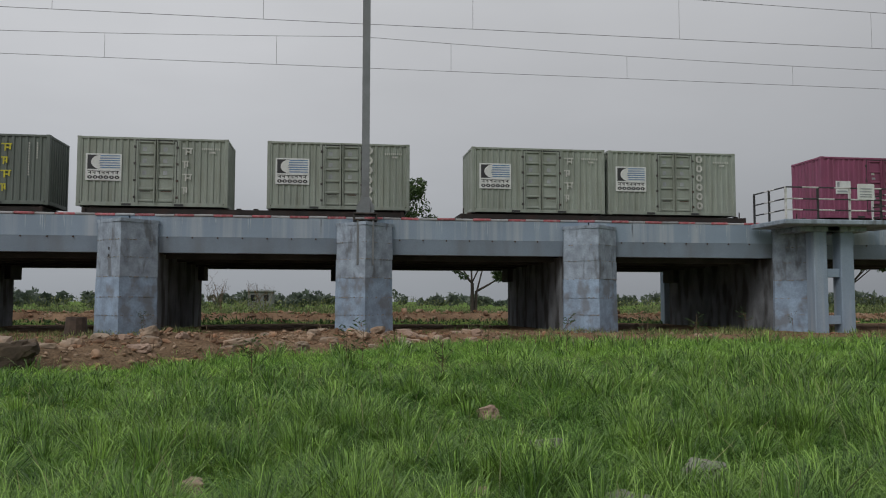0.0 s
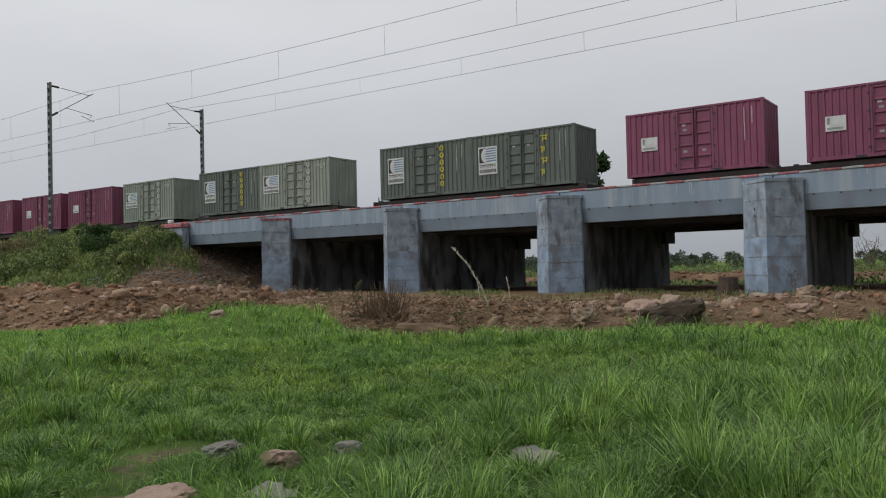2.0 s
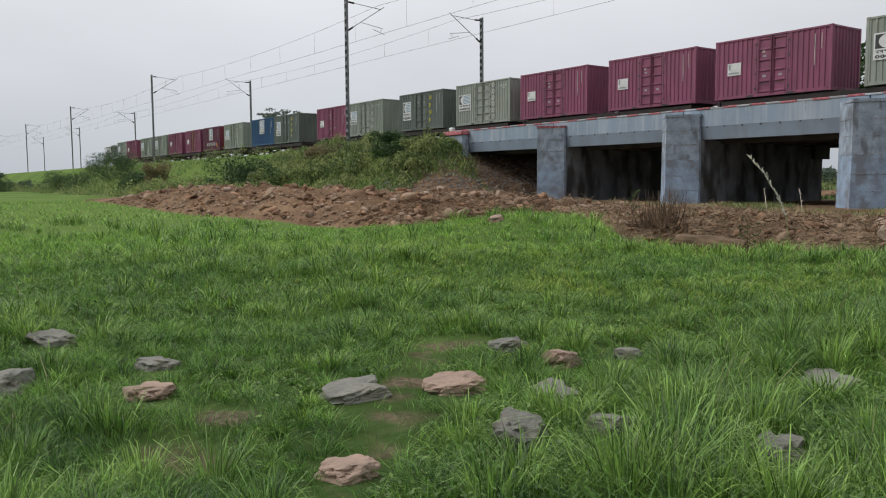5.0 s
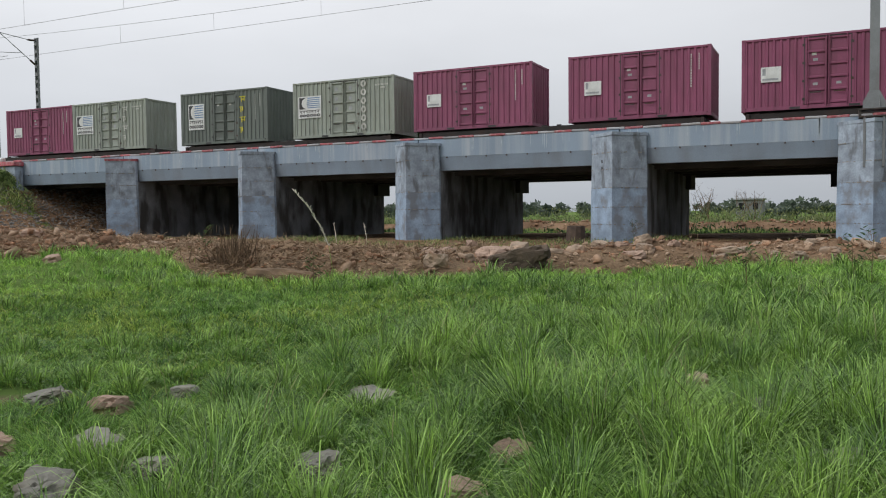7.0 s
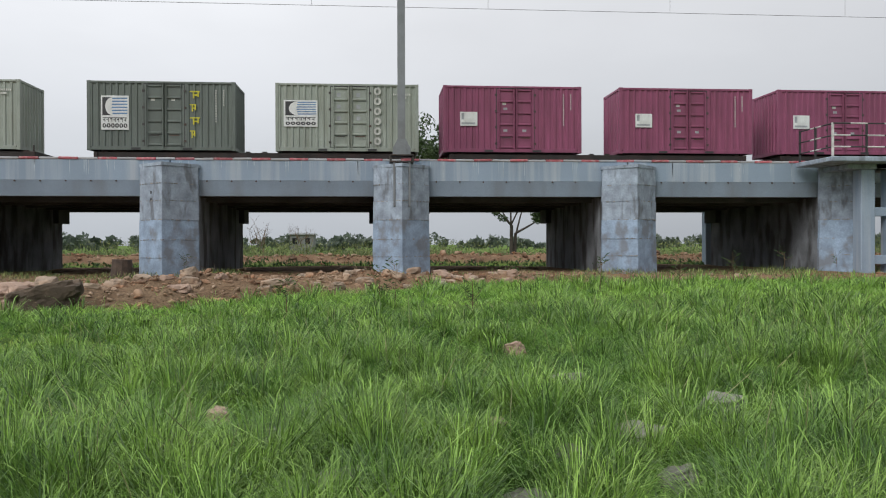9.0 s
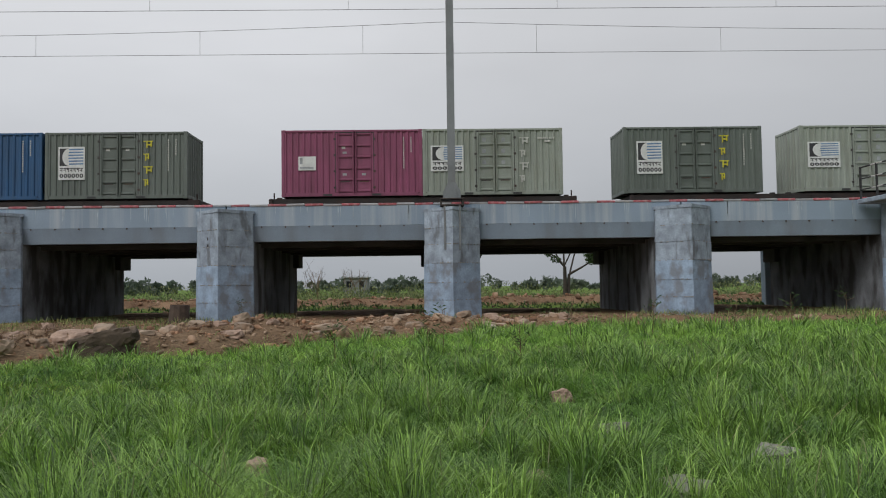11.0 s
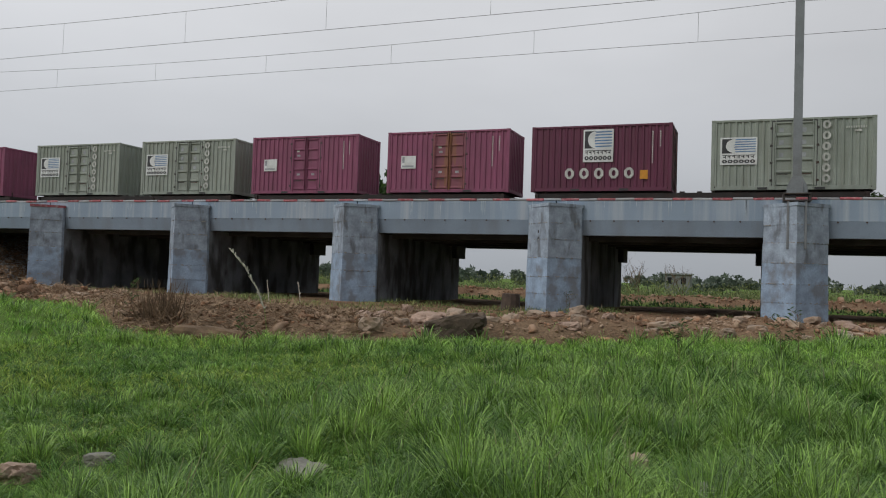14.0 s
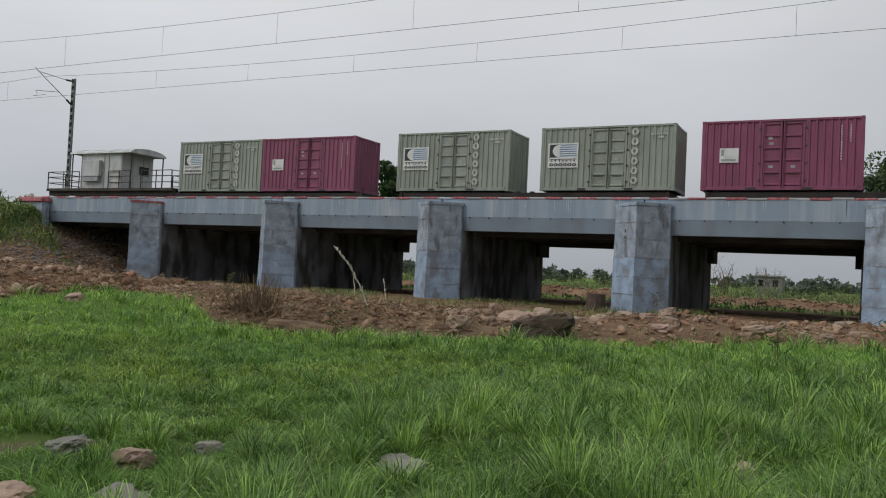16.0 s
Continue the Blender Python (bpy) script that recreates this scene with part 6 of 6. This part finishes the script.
def slope_weeds():
    """Leaves and stalks that cover the bank's slope and the ground beside it."""
    rng = np.random.RandomState(8)
    n = 180000
    x = np.where(rng.rand(n) < 0.7, rng.uniform(-75, -43, n), rng.uniform(-160, -60, n))
    y = rng.uniform(11, 30.5, n)
    d = fbm(x * 0.35, y * 0.35, 71)
    keep = (soil(x, y) < 0.45 + 0.3 * rng.rand(n)) & (y > ridge(x)[0] + ridge(x)[1] - 0.5) & (rng.rand(n) < d * 1.5) & (x < -43) & (y < 30.0)
    x, y, d = x[keep], y[keep], d[keep]
    n = len(x)
    z = height(x, y) + rng.uniform(0, 1.0, n) * np.clip((d - 0.36) * 4.0, 0.08, 1.3)
    p = np.stack([x, y, z], -1)
    u = rng.normal(size=(n, 3)) * 0.8 + np.array([0, 0, 1.3])
    u /= np.linalg.norm(u, axis=1)[:, None]
    w = np.cross(u, rng.normal(size=(n, 3)))
    w /= np.linalg.norm(w, axis=1)[:, None]
    broad = fbm(x * 0.5, y * 0.5, 77) + rng.normal(0, 0.08, n) > 0.5
    s = (np.where(broad, 0.085, 0.16) * rng.uniform(0.5, 1.6, n))[:, None]
    e = np.where(broad, 0.5, 0.14)[:, None]
    V = np.stack([p - u * s, p - w * s * e, p + u * s, p + w * s * e], 1).reshape(-1, 3)
    me = big_mesh("bank_weeds", V, np.arange(len(V)).reshape(-1, 4), GRASS_DRY)
    tagged(new("bank_weeds", me), "rank green weeds and grass covering the railway bank", "weeds", kind="stuff")


slope_weeds()


def scrub_behind():
    """Low green growth behind the bridge, and sparse tufts on the bare earth under it."""
    rng = np.random.RandomState(9)
    n = 130000
    y = np.where(rng.rand(n) < 0.13, rng.uniform(44.4, 47.6, n), 52.0 + 63 * rng.beta(0.8, 1.6, n))
    x = rng.uniform(-75, 85, n)
    d = fbm(x * 0.12, y * 0.12, 81)
    keep = (rng.rand(n) < d * np.where(y < 50, 3.0, 1.5)) & ((y > 50) | (x > -44))
    x, y, d = x[keep], y[keep], d[keep]
    n = len(x)
    z = height(x, y) + rng.uniform(0, 1.0, n) * np.clip((d - 0.36) * 4.0, 0.2, 1.5) * np.where(y < 50, 0.3, np.clip((y - 50) / 14, 0.25, 1.25))
    p = np.stack([x, y, z], -1)
    u = rng.normal(size=(n, 3)) * 0.7 + np.array([0, 0, 1.2])
    u /= np.linalg.norm(u, axis=1)[:, None]
    w = np.cross(u, rng.normal(size=(n, 3)))
    w /= np.linalg.norm(w, axis=1)[:, None]
    s = (0.125 * rng.uniform(0.6, 1.8, n))[:, None]
    V = np.stack([p - u * s, p - w * s * 0.27, p + u * s, p + w * s * 0.27], 1)
    for name, pick, mat, label in (("far_scrub", y > 50, SCRUB, "low green scrub and weeds behind the bridge"), ("ditch_growth", y < 50, BUSH, "dark green growth in a ditch behind the bridge")):
        q = V[pick].reshape(-1, 3)
        tagged(new(name, big_mesh(name, q, np.arange(len(q)).reshape(-1, 4), mat)), label, "scrub", kind="stuff")


scrub_behind()


def pier_foot_grass():
    """Ragged green growth on the bare ground before and between the piers."""
    rng = np.random.RandomState(23)
    n = 46000
    x, y = rng.uniform(-38, 26, n), rng.uniform(21.5, 31.5, n)
    d = fbm(x * 0.45, y * 0.8, 93) + 0.14 * np.exp(-((x + 24) / 9) ** 2) + 0.10 * np.exp(-((y - 28.3) / 0.9) ** 2)
    keep = (rng.rand(n) < np.clip((d - 0.56) * 6, 0, 1)) & (y > ridge(x)[0] + 1.0)
    x, y, d = x[keep], y[keep], d[keep]
    n = len(x)
    hgt = rng.uniform(0.06, 0.26, n) * np.clip((d - 0.5) * 5, 0.4, 1.3)
    a = rng.uniform(0, math.tau, n)
    p = np.stack([x, y, height(x, y) - 0.01], -1)
    side = np.stack([np.cos(a), np.sin(a), np.zeros(n)], -1) * 0.012
    tip = p + np.stack([rng.normal(0, 0.4, n) * hgt, rng.normal(0, 0.4, n) * hgt, hgt], -1)
    mid = p * 0.5 + tip * 0.5
    V = np.stack([p, mid + side, tip, mid - side], 1).reshape(-1, 3)
    me = big_mesh("pier_foot_grass", V, np.arange(len(V)).reshape(-1, 4), GRASS_DRY)
    tagged(new("pier_foot_grass", me), "thin ragged green grass at the feet of the piers", "grass", kind="stuff")


pier_foot_grass()


def tree(x, y, h, spread, seed, label, flat=0.6, mat=TREE_LEAF, low=0.45, leaf=0.22, n=7000):
    rng = np.random.RandomState(seed)
    z = float(height(x, y))
    t = thing("tree", label, "tree", "trees behind the railway", "", (x, y, z - 0.1))
    fork = np.array([rng.normal(0, 0.2), rng.normal(0, 0.2), h * low])
    wood = Build().rod((0, 0, 0), tuple(fork), 0.013 * h + 0.03, 9, 0.010 * h + 0.02)
    k = 11
    cs, rs = [], []
    for i in range(k):
        a = math.tau * i / k + rng.uniform(-0.3, 0.3)
        rad = spread * rng.uniform(0.35, 0.95)
        tip = np.array([math.cos(a) * rad, math.sin(a) * rad, h * (low + (1 - low) * rng.uniform(0.3, 0.9) * (1.05 - 0.4 * rad / spread))])
        mid = fork + (tip - fork) * 0.5 + np.array([0, 0, 0.08 * h * flat])
        wood.rod(tuple(fork), tuple(mid), 0.006 * h + 0.012, 6, 0.004 * h + 0.012).rod(tuple(mid), tuple(tip), 0.004 * h + 0.012, 5, 0.010)
        for q, r in ((tip, 1.0), (mid + (tip - mid) * 0.5, 0.8)):
            for _ in range(3):
                cs.append(q + rng.normal(0, spread * 0.13, 3) * np.array([1, 1, 0.6]))
                rs.append(spread * rng.uniform(0.13, 0.25) * r)
    cs.append(np.array([0, 0, h * 0.9]))
    rs.append(spread * 0.25)
    part("trunk", wood, BARK, t)
    v, f = leaf_cloud(rng, cs, rs, [n // len(cs)] * len(cs), leaf, flat)
    part("crown", big_mesh("crown", v, f, mat), mat, t)


def leaning_tree(x, y):
    """Two stems from one root, each forking into slanting limbs under a loose crown."""
    rng = np.random.RandomState(31)
    t = thing("tree", "old tree with a double trunk and slanting limbs behind the bridge", "tree", "trees behind the railway", "", (x, y, float(height(x, y)) - 0.1))
    wood = Build().rod((-0.1, 0, 0), (-0.1, 0, 3.1), 0.2, 9, 0.15).rod((0.18, 0.1, 0), (0.3, 0.1, 2.4), 0.17, 9, 0.13)
    limbs = [((0.35, 0.1, 2.4), (1.5, 0.3, 3.0), (2.7, 0.4, 3.7), 0.17), ((0.35, 0.1, 2.4), (0.9, 0.9, 4.0), (1.6, 1.8, 5.6), 0.13), ((-0.15, 0, 3.1), (-1.0, -0.2, 4.0), (-2.2, -0.3, 4.7), 0.13),
             ((-0.15, 0, 3.1), (-0.1, 0.4, 4.6), (0.2, 0.6, 6.2), 0.14), ((-0.15, 0, 3.1), (-0.8, 1.0, 4.4), (-1.6, 2.2, 5.4), 0.11), ((2.7, 0.4, 3.7), (3.6, 0.2, 4.5), (4.6, 0.1, 5.0), 0.11), ((-0.15, 0, 3.1), (0.3, -1.2, 4.4), (0.9, -2.3, 5.4), 0.11)]
    cs, rs = [], []
    for a, b, c, r in limbs:
        wood.rod(a, b, r * 0.7, 7, r * 0.55).rod(b, c, r * 0.55, 6, r * 0.3)
        c = np.array(c)
        for i in range(6):
            d = rng.normal(0, 1, 3) * np.array([0.85, 0.85, 0.55])
            tip = c + d + np.array([0, 0, 0.35])
            wood.rod(tuple(c), tuple(tip), r * 0.25, 4, 0.01)
            cs += [tip, (tip + c) / 2]
            rs += [rng.uniform(0.35, 0.75), rng.uniform(0.25, 0.5)]
    part("trunk", wood, BARK, t)
    v, f = leaf_cloud(rng, cs, rs, [90] * len(cs), 0.13, 0.7)
    part("crown", big_mesh("crown", v, f, TREE_LEAF), TREE_LEAF, t)


leaning_tree(11.7, 70)
tree(3.5, 74, 14.2, 6.6, 2, "tall spreading leafy tree behind the bridge", 0.8, low=0.2, leaf=0.17, n=22000)
tree(-33.5, 60, 11.8, 6.2, 3, "dense dark green tree behind the railway", 0.8, BUSH, 0.3, leaf=0.3, n=15000)
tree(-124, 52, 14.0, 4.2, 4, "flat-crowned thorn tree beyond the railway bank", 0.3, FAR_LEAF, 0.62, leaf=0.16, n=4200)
tree(46, 66, 9.0, 5.0, 5, "leafy tree beyond the bridge", 0.7, low=0.3)


def far_woods():
    """A broken line of trees along the horizon."""
    rng = np.random.RandomState(14)
    cs, rs = [], []
    for i in range(260):
        a = math.radians(rng.uniform(25, 178))
        r = rng.uniform(150, 420)
        h = rng.uniform(1.5, 5.0) * (r / 260)
        x, y = r * math.cos(a), r * math.sin(a)
        if y < 60 and x > -130:
            continue
        for _ in range(4):
            cs.append(np.array([x + rng.normal(0, h * 0.7), y + rng.normal(0, h * 0.7), h * rng.uniform(0.25, 0.75)]))
            rs.append(h * rng.uniform(0.3, 0.55))
    v, f = leaf_cloud(rng, cs, rs, [42] * len(cs), 0.9, 0.8)
    v[:, 2] = np.maximum(v[:, 2], -0.2)
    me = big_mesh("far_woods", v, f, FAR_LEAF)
    tagged(new("far_woods", me), "hazy broken line of distant trees on the horizon", "woods", kind="stuff")


far_woods()


def reed(x, y, dx, top, seed):
    """A leaning stalk with a pale plume."""
    rng = random.Random(seed)
    z = float(height(x, y))
    r = thing("plume_reed", "tall leaning reed with a pale feathery plume", "reed", "reeds before the bridge", "", (x, y, z))
    pts = [(dx * u ** 1.25, 0, top * (u - 0.12 * u * u)) for u in (0, 0.25, 0.5, 0.75, 1.0)]
    b = Build()
    for p, q in zip(pts, pts[1:]):
        b.rod(p, q, 0.014, 5, 0.011)
    part("stalk", b, STRAW, r)
    pl = Build()
    for i in range(12):
        u = rng.uniform(0.22, 1.0)
        p = Vector((dx * u ** 1.25, 0, top * (u - 0.12 * u * u)))
        q = p + Vector((rng.gauss(0, 0.03), rng.gauss(0, 0.03), rng.uniform(0.04, 0.12)))
        pl.rod(p, q, 0.012, 4, 0.003)
    part("plume", pl, STRAW, r)




def meadow_reed(x, y):
    """A tall stalk in the meadow that bows over under a pale plume."""
    rng = random.Random(1)
    r = thing("plume_reed", "tall bowed reed with a pale feathery plume in the meadow", "reed", "", "", pose(x, y, float(height(x, y)), 0, 0, 211.3))
    bow = [(0.0, 0.0), (0.03, 0.5), (0.10, 1.03), (0.155, 1.16), (0.235, 1.30), (0.345, 1.43)]
    stalk, plume = Build(), Build()
    for (a, p), (b, q) in zip(bow, bow[1:]):
        stalk.rod((a, 0, p), (b, 0, q), 0.002, 5, 0.0018)
    for i in range(90):
        k = 2 + rng.randrange(3)
        u = rng.random()
        c = Vector((bow[k][0] + (bow[k + 1][0] - bow[k][0]) * u, 0, bow[k][1] + (bow[k + 1][1] - bow[k][1]) * u))
        plume.rod(c, c + Vector((rng.gauss(0.006, 0.008), rng.gauss(0, 0.008), rng.uniform(0.012, 0.03))), 0.0045, 4, 0.0015)
    part("stalk", stalk, WEED_LEAF, r, "thin green stalk")
    part("plume", plume, STRAW, r)


meadow_reed(-4.228, 1.718)
reed(-19.1, 24.3, -0.12, 0.95, 2)
reed(-17.6, 24.2, -0.15, 1.0, 3)


def weed(x, y, h, seed):
    """A dark branching weed standing out of the grass."""
    rng = random.Random(seed)
    w = thing("weed_plant", "dark thin-stemmed weed standing above the grass", "weed", "weeds in the meadow", "", (x, y, float(height(x, y))))
    b, lv = Build(), Build()
    b.rod((0, 0, 0), (rng.gauss(0, 0.04), rng.gauss(0, 0.04), h), 0.008, 5, 0.004)
    for i in range(9):
        z = h * rng.uniform(0.25, 0.95)
        a = rng.uniform(0, math.tau)
        q = Vector((math.cos(a) * 0.16, math.sin(a) * 0.16, z + rng.uniform(0.05, 0.2)))
        b.rod((0, 0, z), q, 0.005, 4, 0.002)
        for s in (0.5, 0.8, 1.0):
            c = Vector((0, 0, z)).lerp(q, s)
            d = Vector((rng.gauss(0, 1), rng.gauss(0, 1), 0.5)).normalized() * 0.05
            lv.add([c, c + d + Vector((0, 0, 0.012)), c + d * 2, c + d - Vector((0, 0, 0.012))], [(0, 1, 2, 3)])
    part("stem", b, TWIG, w)
    part("leaves", lv, BUSH, w)


for i, (x, y, h) in enumerate([(-0.55, 11.2, 0.8), (-0.8, 11.0, 0.65), (1.9, 12.6, 0.9), (3.6, 13.0, 0.75), (0.5, 8.6, 0.6), (-2.3, 10.2, 0.6), (4.5, 11.2, 0.8), (-9.0, 8.2, 0.6),
                               (6.2, 12.6, 0.7), (8.0, 14.0, 0.8), (-8.2, 29.0, 0.9), (-8.0, 28.7, 0.8), (17.3, 27.5, 0.9), (20.8, 27.2, 1.0), (-27.6, 26.5, 0.7), (-12.5, 9.4, 0.8)]):
    weed(x, y, h, 900 + i)


def bare_shrub(x, y, h, seed):
    """Leafless upright twigs from one root."""
    rng = random.Random(seed)
    t = thing("bare_shrub", "leafless brown shrub of thin upright twigs behind the bridge", "shrub", "bare shrubs behind the bridge", "", (x, y, float(height(x, y)) - 0.05))
    b = Build()
    for i in range(7):
        top = Vector((rng.gauss(0, 0.28) * h, rng.gauss(0, 0.28) * h, h * rng.uniform(0.6, 1.0)))
        mid = top * 0.5 + Vector((rng.gauss(0, 0.06), rng.gauss(0, 0.06), 0.06)) * h
        b.rod((0, 0, 0), mid, 0.035, 5, 0.022).rod(mid, top, 0.022, 5, 0.008)
        for k in range(6):
            p = mid.lerp(top, rng.uniform(0.0, 0.9))
            b.rod(p, p + Vector((rng.gauss(0, 0.12), rng.gauss(0, 0.12), rng.uniform(0.08, 0.2))) * h, 0.012, 4, 0.005)
    part("branches", b, TWIG, t)


for i, (x, y, h) in enumerate([(-12.1, 80, 3.9), (-7.8, 80, 3.4), (-9.3, 84, 3.6), (-14.0, 86, 3.0)]):
    bare_shrub(x, y, h, 950 + i)


def far_house():
    h = thing("far_house", "small flat-roofed pale house beyond the scrub", "house", "", "", (-10.0, 100, 0))
    part("wall", Build().box(-1.5, 1.5, 0, 3.5, -0.2, 2.45, 0.03), HOUSE_WALL, h)
    part("roof", Build().box(-1.7, 1.7, -0.2, 3.7, 2.453, 2.65, 0.03), PRINT_GREY, h)
    for x in (-0.9, 0.7):
        part("window", Build().box(x - 0.3, x + 0.3, -0.02, 0.05, 1.3, 2.1), GLASS_DARK, h)
    p = thing("utility_pole", "thin bare utility pole beyond the bridge", "pole", "", "", (-21.5, 88, 0))
    part("shaft", Build().rod((0, 0, -0.2), (0.1, 0, 4.6), 0.09, 7, 0.06), BARK, p)


far_house()


# ---- what moves ----
def run(t):
    """How far the train has rolled by t seconds, slowing down."""
    return 12.924 * t - 0.14672 * t * t + 0.00084832 * t ** 3


def motions():
    for ob, x, z in TRAIN:
        walk(ob, [(t, pose(x + run(t), TRACK_Y, z)) for t in np.arange(0, 16.01, 1.0).tolist()])


motions()
